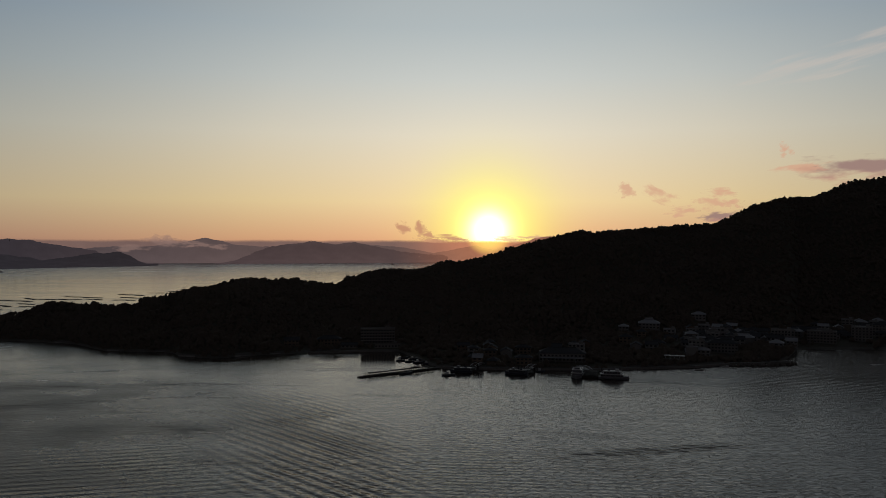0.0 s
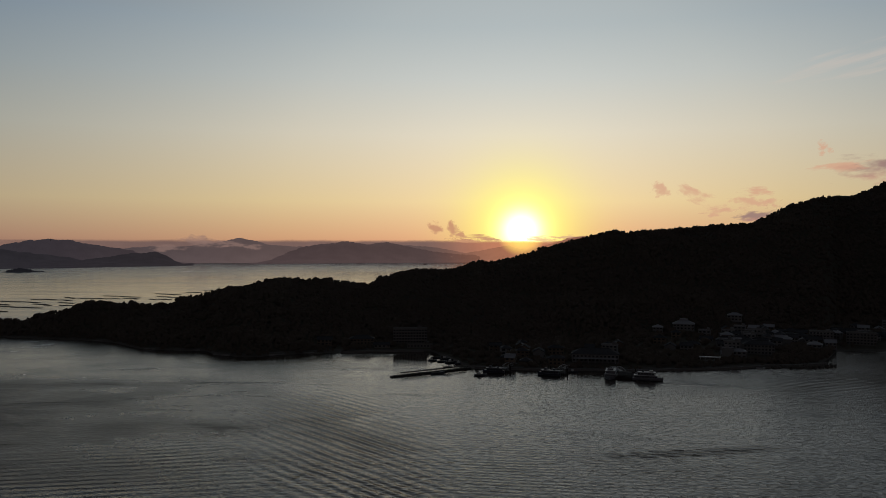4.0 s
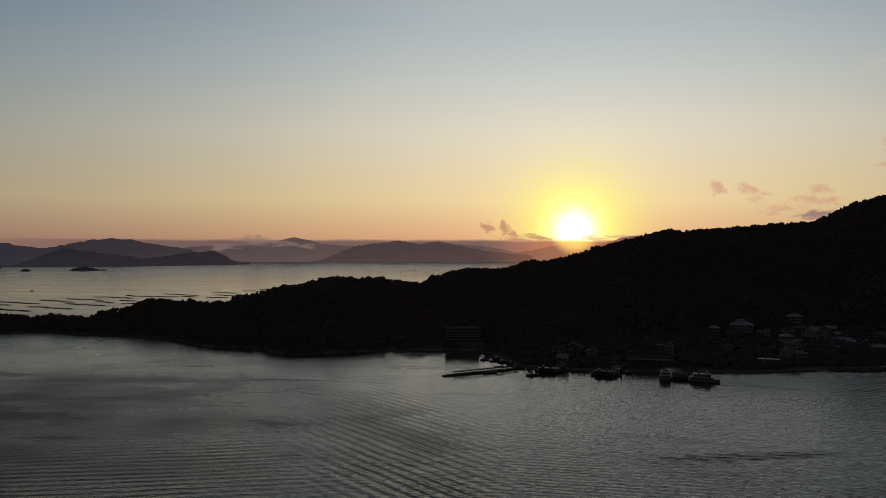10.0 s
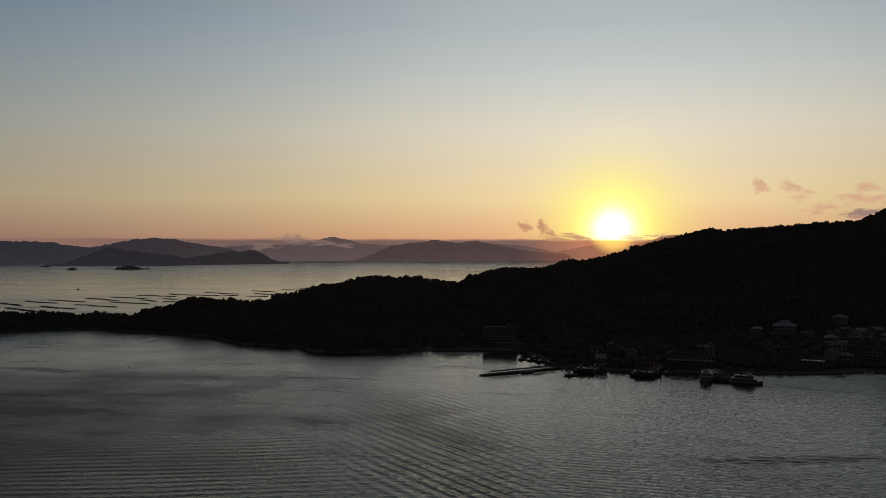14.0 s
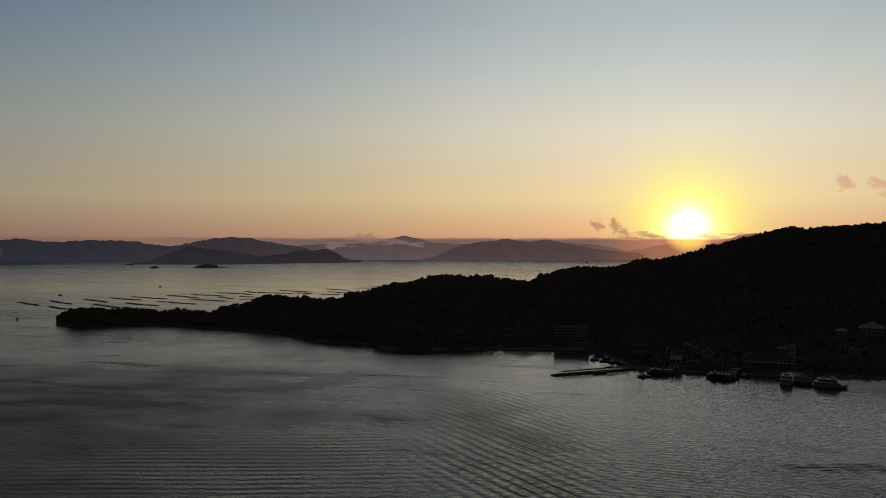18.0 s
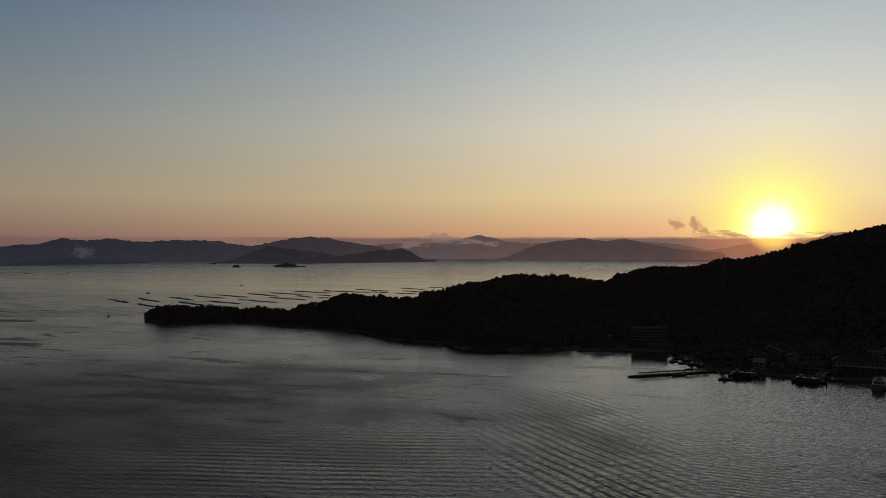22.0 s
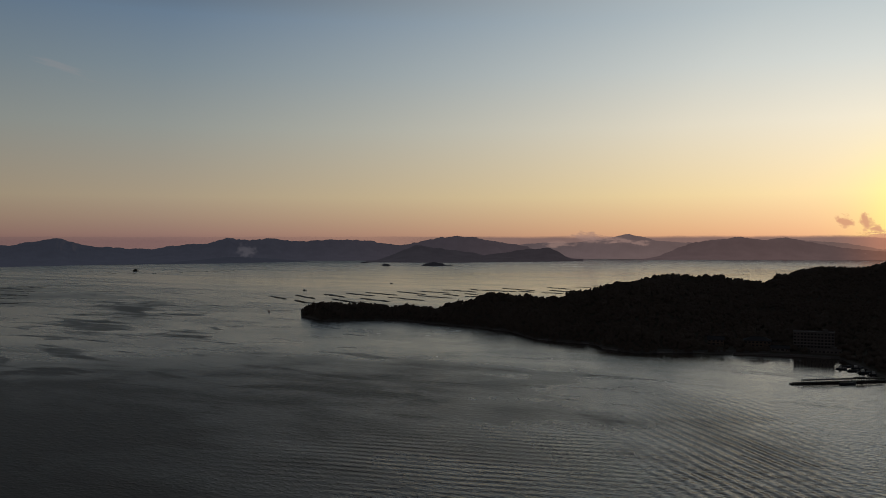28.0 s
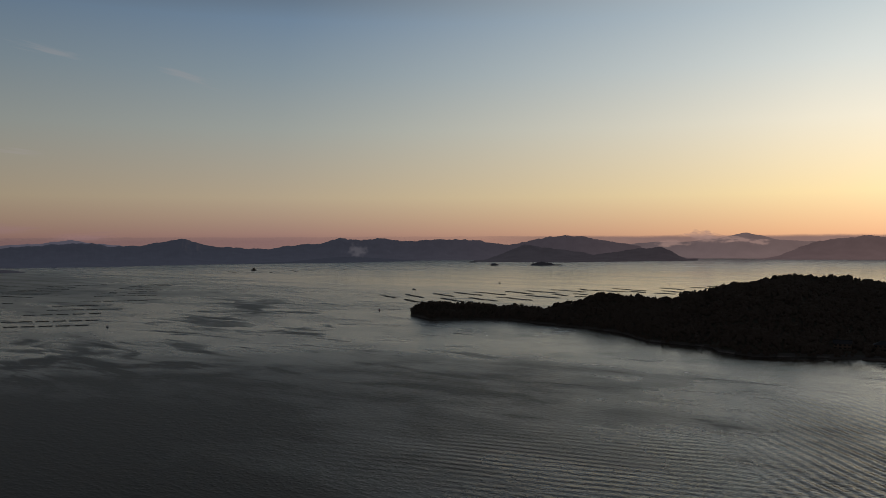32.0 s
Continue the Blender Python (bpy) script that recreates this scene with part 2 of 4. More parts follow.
    height = mul(ripple, add(mul(mul(nearby, patchy), mul(windward, 0.13)), add(0.075, mul(ruffled, 0.10))))
    height = add(height, mul(fine, add(mul(mul(nearby, windward), 0.16), add(0.012, mul(ruffled, 0.04)))))
    height = add(height, mul(swell, add(mul(ruffled, 0.10), 0.05)))
    height = mul(height, ramp(out, 700.0, 1600.0, 1.0, 0.55))

    # trains of waves: middle, way across the crests, way that the train lies, radii along and across it, wave number, height, how much the crests wander
    wander = n.noise(co, 0.010, 2)
    broken = ramp(spread(0.022, 0.045, -0.9, 5, 0.65), 0.34, 0.62, 0.35, 1.1)
    for (x, y), (ax, ay), (lx, ly), along_r, across_r, number, tall, bend in (
            ((-72, 425), (0.722, 0.692), (0.33, -0.944), 190, 62, 0.90, 0.28, 6.0),
            ((-185, 345), (-0.26, 0.966), (-0.417, 0.909), 92, 130, 0.92, 0.11, 10.0),
            ((60, 360), (0.12, 0.993), (0.12, 0.993), 120, 170, 1.35, 0.05, 16.0),
            ((112, 416), (-0.22, 0.975), (-0.22, 0.975), 11, 70, 1.15, 0.20, 5.0),
            ((283, 612), (0.36, 0.933), (0.36, 0.933), 75, 95, 0.85, 0.055, 12.0),
            ((165, 628), (0.6, 0.8), (0.6, 0.8), 9, 30, 1.7, 0.12, 14.0)):
        off_east, off_north = n.math("SUBTRACT", east, x), n.math("SUBTRACT", north, y)
        crest = n.math("SINE", add(mul(add(mul(off_east, ax), mul(off_north, ay)), number), mul(wander, bend)))
        along = add(mul(off_east, lx), mul(off_north, ly))
        across = add(mul(off_east, ly), mul(off_north, -lx))
        reach = n.math("SQRT", add(n.math("POWER", mul(along, 1 / along_r), 2.0), n.math("POWER", mul(across, 1 / across_r), 2.0)))
        height = add(height, mul(mul(crest, mul(ramp(reach, 0.2, 1.1, 1.0, 0.0, True), broken)), tall))
    bump = n.node("ShaderNodeBump", {"Height": height, "Distance": 1.0, "Strength": 1.0}).outputs[0]

    # ripples too small to tell apart make the surface rough; far out the wind draws long thin lines
    rough = add(mul(ruffled, 0.40), ramp(out, 500.0, 3800.0, 0.065, 0.085))
    lines = ramp(spread(0.0016, 0.016, 0.06, 5, 0.65, 0.3), 0.42, 0.64, 0.0, 1.0, True)
    rough = add(rough, mul(lines, ramp(out, 1100.0, 2600.0, 0.0, 0.08)))
    rough = add(rough, ramp(out, 2500.0, 4300.0, 0.0, 0.10))
    rough = add(rough, mul(off_quay, 0.12))
    p = n.node("ShaderNodeBsdfPrincipled", {"Base Color": (0.039, 0.030, 0.023, 1), "Roughness": rough, "IOR": 1.333, "Normal": bump})
    n.node("ShaderNodeOutputMaterial", {0: p.outputs[0]})
    return m


def cloud_stuff(name, colour, strength, stretch=2.0, cut=0.5, fine=3.0, thick=0.95, under=None):
    """A thin cloud: vapour with the evening light put in as emission, torn at its edges."""
    m = bpy.data.materials.new(name)
    n = Tree(m)
    co = n.node("ShaderNodeTexCoord").outputs["Object"]
    r = n.node("ShaderNodeVectorMath", {0: co}, operation="LENGTH").outputs["Value"]
    shift = n.math("MULTIPLY", n.node("ShaderNodeObjectInfo").outputs["Random"], 37.0)
    seed = n.node("ShaderNodeCombineXYZ", {0: shift, 1: shift, 2: shift}).outputs[0]
    moved = n.node("ShaderNodeVectorMath", {0: n.mapped(co, scale=(stretch, 1, 1)), 1: seed}, operation="ADD").outputs[0]
    body = n.noise(moved, fine, 5, 0.52)
    a = n.math("SUBTRACT", n.math("MULTIPLY_ADD", body, 1.7, -0.07), n.math("MULTIPLY", r, 0.62))
    alpha = n.node("ShaderNodeMapRange", {0: a, 1: cut, 2: cut + 0.46}, interpolation_type="SMOOTHSTEP").outputs[0]
    alpha = n.math("MULTIPLY", alpha, thick)
    tint = (*colour, 1)
    if under:
        # evening light painted on: rose underneath, grey above
        rise = n.math("ADD", n.node("ShaderNodeSeparateXYZ", {0: co}).outputs[1], n.math("MULTIPLY", n.math("SUBTRACT", body, 0.5), 1.2))
        tint = n.mix(n.node("ShaderNodeMapRange", {0: rise, 1: -0.65, 2: 0.05}, interpolation_type="SMOOTHSTEP").outputs[0], (*under, 1), tint)
    glow = n.node("ShaderNodeEmission", {"Color": tint, "Strength": strength})
    clear = n.node("ShaderNodeBsdfTransparent")
    n.node("ShaderNodeOutputMaterial", {0: n.node("ShaderNodeMixShader", {0: alpha, 1: clear.outputs[0], 2: glow.outputs[0]}).outputs[0]})
    return m


M_SEA = water("sea_water")
M_SOIL = surface("forest_floor", (0.06, 0.055, 0.04), 0.95, 0.3, 0.02, 0.4, 0.2)
M_SHORE = surface("shore_rock", (0.085, 0.08, 0.07), 0.9, 0.4, 0.05, 0.4, 0.3)
M_LEAF = foliage("forest_leaves", (0.088, 0.071, 0.056), (0.104, 0.084, 0.066))
M_BARK = surface("bark", (0.07, 0.05, 0.035), 0.95, 2.0, 0.3, 0.4, 0.05)
M_CONCRETE = surface("weathered_concrete", (0.13, 0.125, 0.12), 0.9, 0.8, 0.08, 0.3, 0.03)
M_WALL = surface("painted_render_wall", (0.17, 0.167, 0.165), 0.85, 0.7, 0.12, 0.2, 0.01, spread=0.4)
M_TIMBER = surface("dark_timber_wall", (0.13, 0.10, 0.075), 0.85, 1.2, 0.2, 0.3, 0.02, spread=0.3)
M_TILE = surface("grey_roof_tile", (0.05, 0.052, 0.057), 0.85, 1.5, 0.15, 0.3, 0.05, spread=0.35, spec=0.15)
M_SHEET = surface("pale_sheet_roof", (0.23, 0.24, 0.26), 0.6, 0.5, 0.1, 0.15, 0.01, spread=0.2)
M_GLASS = surface("window_glass", (0.03, 0.035, 0.04), 0.08, 0.5, 0.1, 0.1, 0.0, spec=0.6)
M_HULL = surface("white_ship_paint", (0.40, 0.405, 0.41), 0.4, 0.4, 0.1, 0.12, 0.0)
# white paint darkened: shade on the ferries' sides is put into the colour
M_HULL_SHADED = surface("shaded_white_ship_paint", (0.115, 0.12, 0.13), 0.45, 0.4, 0.1, 0.15, 0.0)
M_DARKHULL = surface("dark_ship_paint", (0.03, 0.035, 0.05), 0.5, 0.4, 0.1, 0.3, 0.0)
M_STEEL = surface("galvanised_steel", (0.24, 0.25, 0.26), 0.55, 1.0, 0.2, 0.25, 0.0, metal=0.5)
M_RUST = surface("rusty_pontoon_steel", (0.07, 0.055, 0.045), 0.8, 0.8, 0.15, 0.4, 0.02)
# near black: the backlit dark of pier and landings is put into the colour
M_BACKLIT = surface("backlit_timber_and_steel", (0.032, 0.029, 0.027), 0.85, 0.8, 0.15, 0.4, 0.02, spec=0.15)
M_BAMBOO = surface("wet_bamboo", (0.05, 0.045, 0.035), 0.8, 1.0, 0.2, 0.4, 0.05)
M_REDMARK = surface("red_beacon_paint", (0.35, 0.04, 0.03), 0.5, 0.6, 0.2, 0.2, 0.0)
# far woods with the haze before them painted in as emission
M_ISLE = haze("near_isle_woods_haze", (0.03, 0.03, 0.032), (0.018, 0.018, 0.023), (0.028, 0.020, 0.021))
M_COAST = haze("coast_woods_haze", (0.02, 0.02, 0.022), (0.018, 0.020, 0.028), (0.03, 0.024, 0.026), 4.5, 1.0, 0.05)
M_ISLET = haze("islet_woods_haze", (0.02, 0.02, 0.02), (0.007, 0.007, 0.009), (0.012, 0.009, 0.009))
M_FAR = haze("far_range_woods_haze", (0.03, 0.03, 0.035), (0.020, 0.022, 0.031), (0.080, 0.052, 0.050), 4.5, 0.9, 0.07)
M_FARTHER = haze("farther_range_woods_haze", (0.03, 0.03, 0.035), (0.050, 0.046, 0.056), (0.125, 0.082, 0.075), 4.5, 0.8, 0.06)
M_BEHIND = haze("hills_behind_woods_haze", (0.03, 0.03, 0.035), (0.055, 0.052, 0.068), (0.13, 0.083, 0.073))
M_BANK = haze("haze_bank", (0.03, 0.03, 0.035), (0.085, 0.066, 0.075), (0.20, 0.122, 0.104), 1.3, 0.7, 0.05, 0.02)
def lit(name, colour, strength):
    m = bpy.data.materials.new(name)
    n = Tree(m)
    n.node("ShaderNodeOutputMaterial", {0: n.node("ShaderNodeEmission", {"Color": (*colour, 1), "Strength": strength}).outputs[0]})
    return m


M_LAMP = lit("lit_lamp_glass", (1.0, 0.62, 0.25), 1.0)
M_CLOUD_ROSE = cloud_stuff("rose_cloud", (0.76, 0.42, 0.28), 0.86, 1.1, 0.28, 1.6, 0.75)
M_CLOUD_GREY = cloud_stuff("mauve_cloud", (0.40, 0.25, 0.225), 0.8, 1.2, 0.24, 1.6, 0.92, (0.66, 0.33, 0.26))
M_CLOUD_SUN = cloud_stuff("cloud_beside_sun", (0.70, 0.35, 0.20), 0.82, 1.0, 0.20, 1.25, 0.92)
M_CLOUD_PALE = cloud_stuff("pale_cloud", (0.29, 0.185, 0.16), 0.9, 1.2, 0.22, 1.6, 0.62)
M_CIRRUS = cloud_stuff("cirrus", (0.80, 0.64, 0.54), 0.85, 0.5, 0.30, 2.2, 0.32)
M_WISP = cloud_stuff("cirrus_wisp", (0.32, 0.29, 0.29), 0.8, 0.5, 0.32, 2.0, 0.27)
M_VAPOUR = cloud_stuff("mauve_vapour", (0.27, 0.165, 0.17), 0.8, 0.5, 0.22, 1.3, 0.45)
M_SMOKE = cloud_stuff("smoke", (0.13, 0.12, 0.135), 0.9, 1.0, 0.30, 1.6, 0.32)


# ---- mesh helpers ----
def solid(verts, faces):
    bm = bmesh.new()
    vs = [bm.verts.new(v) for v in verts]
    for f in faces:
        bm.faces.new([vs[i] for i in f])
    return bm


def add_box(bm, x, y, z, sx, sy, sz, taper=0.0, bevel=0.0):
    """A block on its base at z; taper draws the top in."""
    a, b = sx / 2, sy / 2
    ta, tb = a - taper, b - taper
    ring = [(x - a, y - b, z), (x + a, y - b, z), (x + a, y + b, z), (x - a, y + b, z),
            (x - ta, y - tb, z + sz), (x + ta, y - tb, z + sz), (x + ta, y + tb, z + sz), (x - ta, y + tb, z + sz)]
    vs = [bm.verts.new(v) for v in ring]
    fs = [bm.faces.new([vs[i] for i in f]) for f in ((3, 2, 1, 0), (4, 5, 6, 7), (0, 1, 5, 4), (1, 2, 6, 5), (2, 3, 7, 6), (3, 0, 4, 7))]
    if bevel:
        edges = list({e for f in fs for e in f.edges})
        bmesh.ops.bevel(bm, geom=edges, offset=bevel, segments=1, affect="EDGES")
    return bm


def boxed(*args, **kw):
    return add_box(bmesh.new(), *args, **kw)


def add_tube(bm, p, q, r0, r1=None, n=8):
    p, q = Vector(p), Vector(q)
    r1 = r0 if r1 is None else r1
    turn = (q - p).to_track_quat("Z", "Y")
    rings = []
    for c, r in ((p, r0), (q, r1)):
        rings.append([bm.verts.new(c + turn @ Vector((r * math.cos(6.28319 * i / n), r * math.sin(6.28319 * i / n), 0))) for i in range(n)])
    for i in range(n):
        j = (i + 1) % n
        bm.faces.new((rings[0][i], rings[0][j], rings[1][j], rings[1][i]))
    bm.faces.new(rings[0][::-1])
    bm.faces.new(rings[1])
    return bm


def tubed(*args, **kw):
    return add_tube(bmesh.new(), *args, **kw)


def swept(way, r, n=6):
    """One bent tube along a line of points."""
    bm, rings = bmesh.new(), []
    pts = [Vector(p) for p in way]
    for i, p in enumerate(pts):
        turn = (pts[min(i + 1, len(pts) - 1)] - pts[max(i - 1, 0)]).to_track_quat("Z", "Y")
        rings.append([bm.verts.new(p + turn @ Vector((r * math.cos(6.28319 * k / n), r * math.sin(6.28319 * k / n), 0))) for k in range(n)])
    for a, b in zip(rings, rings[1:]):
        for k in range(n):
            bm.faces.new((a[k], a[(k + 1) % n], b[(k + 1) % n], b[k]))
    bm.faces.new(rings[0][::-1])
    bm.faces.new(rings[-1])
    return bm


def mesh_of(name, bm, material, smooth=False):
    me = bpy.data.meshes.new(name)
    bm.normal_update()
    bm.to_mesh(me)
    bm.free()
    me.materials.append(material)
    if smooth:
        me.polygons.foreach_set("use_smooth", [True] * len(me.polygons))
    return me


def part(name, bm, material, parent=None, label="", place=None, smooth=False):
    ob = new(name, bm if isinstance(bm, bpy.types.Mesh) else mesh_of(name, bm, material, smooth))
    if parent is not None:
        ob.parent = parent
    if place is not None:
        ob.matrix_basis = place
    return tagged(ob, label=label)


def thing(name, m, label, category, group="", kind=""):
    ob = new(name)
    ob.empty_display_size = 0.5
    ob.matrix_basis = m
    return tagged(ob, label, category, group, kind)


def sheet_mesh(name, verts, faces, material, smooth=True):
    me = bpy.data.meshes.new(name)
    me.from_pydata(verts, [], faces)
    me.materials.append(material)
    me.polygons.foreach_set("use_smooth", [smooth] * len(me.polygons))
    me.update()
    return me


def grid_faces(cols, rows):
    k = np.arange((cols - 1) * (rows - 1))
    i, j = k // (rows - 1), k % (rows - 1)
    a = i * rows + j
    return np.stack([a, a + 1, a + rows + 1, a + rows], 1).tolist()


def curve_at(table):
    xs = np.array([p[0] for p in table][::-1], float)
    ys = np.array([p[1] for p in table][::-1], float)
    return lambda a: np.interp(a, xs, ys)


def fbm(x, y, octaves=4):
    return noise.fractal(Vector((x, y, 0.37)), 0.9, 2.1, octaves)


# ---- the large structure: sea ----
def build_sea():
    n, reach = 24, 9000.0
    ring = [bearing(360 * i / n, reach) for i in range(n)]
    me = bpy.data.meshes.new("water")
    me.from_pydata([(0, 0, 0)] + [tuple(v) for v in ring], [], [(0, i + 1, (i + 1) % n + 1) for i in range(n)])
    me.materials.append(M_SEA)
    me.update()
    if me.polygons[0].normal.z < 0:
        me.flip_normals()
    tagged(new("water", me), "calm dark grey evening sea with ripples, slicks and a boat's wake", "sea", kind="structure")


build_sea()

# ---- the wooded island: bearings to the left, metres ----
SHORE = curve_at([(39.15, 1140), (38.7, 1128), (37.9, 1081), (34.3, 1078), (32.3, 1071), (30.3, 1029), (28.3, 998), (26.4, 970), (24.5, 934), (23.5, 894), (22.6, 862), (20.7, 845), (18.5, 827), (18.0, 796), (15.8, 774), (12.7, 787), (5.4, 798), (3.1, 795), (2.4, 767), (0.8, 703), (0.0, 690), (-4.2, 683), (-11.3, 692), (-17.3, 728), (-19.8, 757), (-21.8, 772), (-22.7, 792), (-23.2, 822), (-23.7, 890), (-28.7, 927), (-40.0, 980)])
CREST = curve_at([(39.15, -4.75), (38.9, -4.55), (38.5, -4.45), (37.8, -4.37), (36.3, -4.45), (34.3, -4.38), (33.1, -4.62), (31.5, -4.62), (29.7, -4.85), (28.9, -4.49), (27.5, -4.29), (26.0, -3.8), (25.2, -3.72), (24.1, -3.94), (23.3, -3.9), (22.5, -4.08), (20.7, -3.98), (20.3, -3.59), (18.9, -3.49), (17.4, -3.02), (15.3, -2.73), (13.6, -2.3), (12.9, -2.44), (10.3, -2.51), (8.2, -2.76), (7.5, -2.83), (6.7, -2.35), (5.4, -1.99), (4.3, -1.79), (3.1, -1.83), (1.5, -1.7), (-0.3, -1.14), (-0.9, -1.26), (-3.2, -0.81), (-7.1, 0.38), (-9.7, 1.03), (-10.5, 0.84), (-12.3, 1.02), (-18.6, 1.43), (-19.8, 2.0), (-20.9, 2.55), (-22.6, 3.07), (-24.6, 3.1), (-26.6, 3.98), (-28.7, 4.26), (-40.0, 4.6)])
WIDTH = curve_at([(39.15, 28), (38.4, 45), (36, 70), (30, 62), (28, 110), (25, 150), (20, 220), (15, 300), (10, 360), (5, 430), (0, 500), (-5, 580), (-10, 640), (-20, 700), (-40, 700)])
SHELF = curve_at([(40, 4), (12, 8), (10, 45), (4, 70), (0, 110), (-5, 130), (-12, 170), (-20, 220), (-40, 200)])
TREE_TOP = 2.8


def land(x, y):
    """Height of the island's ground."""
    az, d = math.degrees(math.atan2(-x, y)), math.hypot(x, y)
    s0, wd, sh = float(SHORE(az)), float(WIDTH(az)), float(SHELF(az))
    top = max(2.0, EYE + math.tan(radians(float(CREST(az)))) * (s0 + wd) - TREE_TOP)
    run = d - s0
    if run < 0:
        return -2.5
    z = min(run * 0.35, 1.8) + 0.055 * min(run, sh)
    if run > sh:
        foot, u = z, (run - sh) / (wd - sh)
        if u <= 1:
            z = foot + (top - foot) * u * (1.22 - 0.22 * u)
            z += fbm(x / 160, y / 160) * 0.16 * (top - foot) * u * (1 - u) * 2
        else:
            z = top - (u - 1) * 0.55 * (wd - sh) * (0.35 + 0.5 * min(1, (u - 1) * 2))
    return max(z, -2.5)


def build_island():
    az = np.arange(39.2, -36.01, -0.2)
    frac = np.concatenate([[-0.03, 0.0, 0.012], np.linspace(0.03, 1.0, 44), np.linspace(1.04, 2.6, 16)])
    verts = []
    for a in az:
        s0, wd = float(SHORE(a)), float(WIDTH(a))
        for f in frac:
            p = bearing(a, s0 + wd * f)
            verts.append((p.x, p.y, land(p.x, p.y)))
    me = sheet_mesh("ground_island", verts, grid_faces(len(az), len(frac)), M_SOIL)
    me.materials.append(M_SHORE)
    low = [1 if p.center.z < 2.2 else 0 for p in me.polygons]
    me.polygons.foreach_set("material_index", low)
    if me.polygons[len(me.polygons) // 2].normal.z < 0:
        me.flip_normals()
    tagged(new("ground_island", me), "steep dark wooded island with a rocky shore and a low town shelf", "island", kind="structure")


build_island()


def far_range(name, label, crest, shore, back, material, rough=1.0, step=0.05, kind="structure"):
    """A far chain of hills: foot on the sea at shore metres, low foothills, crest at back metres."""
    line, foot = curve_at(crest), curve_at(shore)
    az = np.arange(crest[0][0], crest[-1][0] - 0.001, -step)
    rows = 15
    verts = []
    for a in az:
        s0 = float(foot(a))
        depth = back - s0
        top = EYE + math.tan(radians(float(line(a)))) * (s0 + depth)
        top = max(top + rough * (9.0 * (0.28 - abs(fbm(a * 0.9, 3.1, 3))) + 5.0 * (0.28 - abs(fbm(a * 2.6, 7.7, 3))) + 1.2 * fbm(a * 9.0, 1.7, 2)) * min(1.0, max(0.0, top / 40)), 0.5)
        for j in range(rows):
            u = j / (rows - 4)
            p = bearing(a, s0 + depth * u)
            if u <= 1:
                spur = rough * 0.30 * fbm(a * 2.2 + 9, u * 2.3 + 5, 4) * u * (1 - u) * 4
                z = top * max(0.0, u ** 1.7 * (1 + spur))
                z = min(z, EYE + (top - EYE) * 1.0) if u < 1 else top
            else:
                z = top * (1 - (u - 1) * 2.5)
            verts.append((p.x, p.y, z - (0.5 if j == 0 else 0)))
    me = sheet_mesh(name, verts, grid_faces(len(az), rows), material)
    if sum(p.normal.z for p in me.polygons) < 0:
        me.flip_normals()
    return tagged(new(name, me), label, "hills", kind=kind)


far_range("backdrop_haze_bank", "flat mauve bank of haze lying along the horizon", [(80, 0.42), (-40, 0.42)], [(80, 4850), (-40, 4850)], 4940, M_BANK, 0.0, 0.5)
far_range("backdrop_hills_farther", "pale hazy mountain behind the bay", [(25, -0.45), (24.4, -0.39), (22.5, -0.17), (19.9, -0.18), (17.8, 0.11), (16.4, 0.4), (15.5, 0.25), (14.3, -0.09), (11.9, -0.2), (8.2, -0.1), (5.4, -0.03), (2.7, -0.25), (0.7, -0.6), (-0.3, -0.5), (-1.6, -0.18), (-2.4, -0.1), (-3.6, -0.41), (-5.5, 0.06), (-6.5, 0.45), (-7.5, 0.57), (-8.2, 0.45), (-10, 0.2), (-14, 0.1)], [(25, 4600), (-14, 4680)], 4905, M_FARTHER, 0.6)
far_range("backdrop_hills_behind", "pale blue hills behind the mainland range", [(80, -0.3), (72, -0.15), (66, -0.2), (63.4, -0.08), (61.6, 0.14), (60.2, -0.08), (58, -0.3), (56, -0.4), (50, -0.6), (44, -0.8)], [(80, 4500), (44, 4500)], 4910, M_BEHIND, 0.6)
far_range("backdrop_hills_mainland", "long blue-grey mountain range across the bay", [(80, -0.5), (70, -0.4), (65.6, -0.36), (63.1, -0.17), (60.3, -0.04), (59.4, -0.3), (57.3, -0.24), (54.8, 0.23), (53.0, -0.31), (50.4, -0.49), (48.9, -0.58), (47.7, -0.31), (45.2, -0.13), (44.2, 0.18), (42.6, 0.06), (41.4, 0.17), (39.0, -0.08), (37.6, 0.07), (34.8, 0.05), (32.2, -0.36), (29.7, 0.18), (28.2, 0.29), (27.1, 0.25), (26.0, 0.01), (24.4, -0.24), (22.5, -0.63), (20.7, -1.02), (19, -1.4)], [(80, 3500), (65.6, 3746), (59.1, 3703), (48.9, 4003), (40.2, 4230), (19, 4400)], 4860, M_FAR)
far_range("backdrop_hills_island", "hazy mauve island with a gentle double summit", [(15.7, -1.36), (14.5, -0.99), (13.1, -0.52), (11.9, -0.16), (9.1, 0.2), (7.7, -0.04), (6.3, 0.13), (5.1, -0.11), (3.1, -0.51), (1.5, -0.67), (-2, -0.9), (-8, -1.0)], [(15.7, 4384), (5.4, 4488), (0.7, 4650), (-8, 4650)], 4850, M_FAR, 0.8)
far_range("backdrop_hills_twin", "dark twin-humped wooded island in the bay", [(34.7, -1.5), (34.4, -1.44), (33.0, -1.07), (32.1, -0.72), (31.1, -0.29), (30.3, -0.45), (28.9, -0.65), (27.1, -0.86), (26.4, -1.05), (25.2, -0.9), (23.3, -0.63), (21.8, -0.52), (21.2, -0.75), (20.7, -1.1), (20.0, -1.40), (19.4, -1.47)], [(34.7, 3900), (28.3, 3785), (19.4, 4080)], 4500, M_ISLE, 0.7)
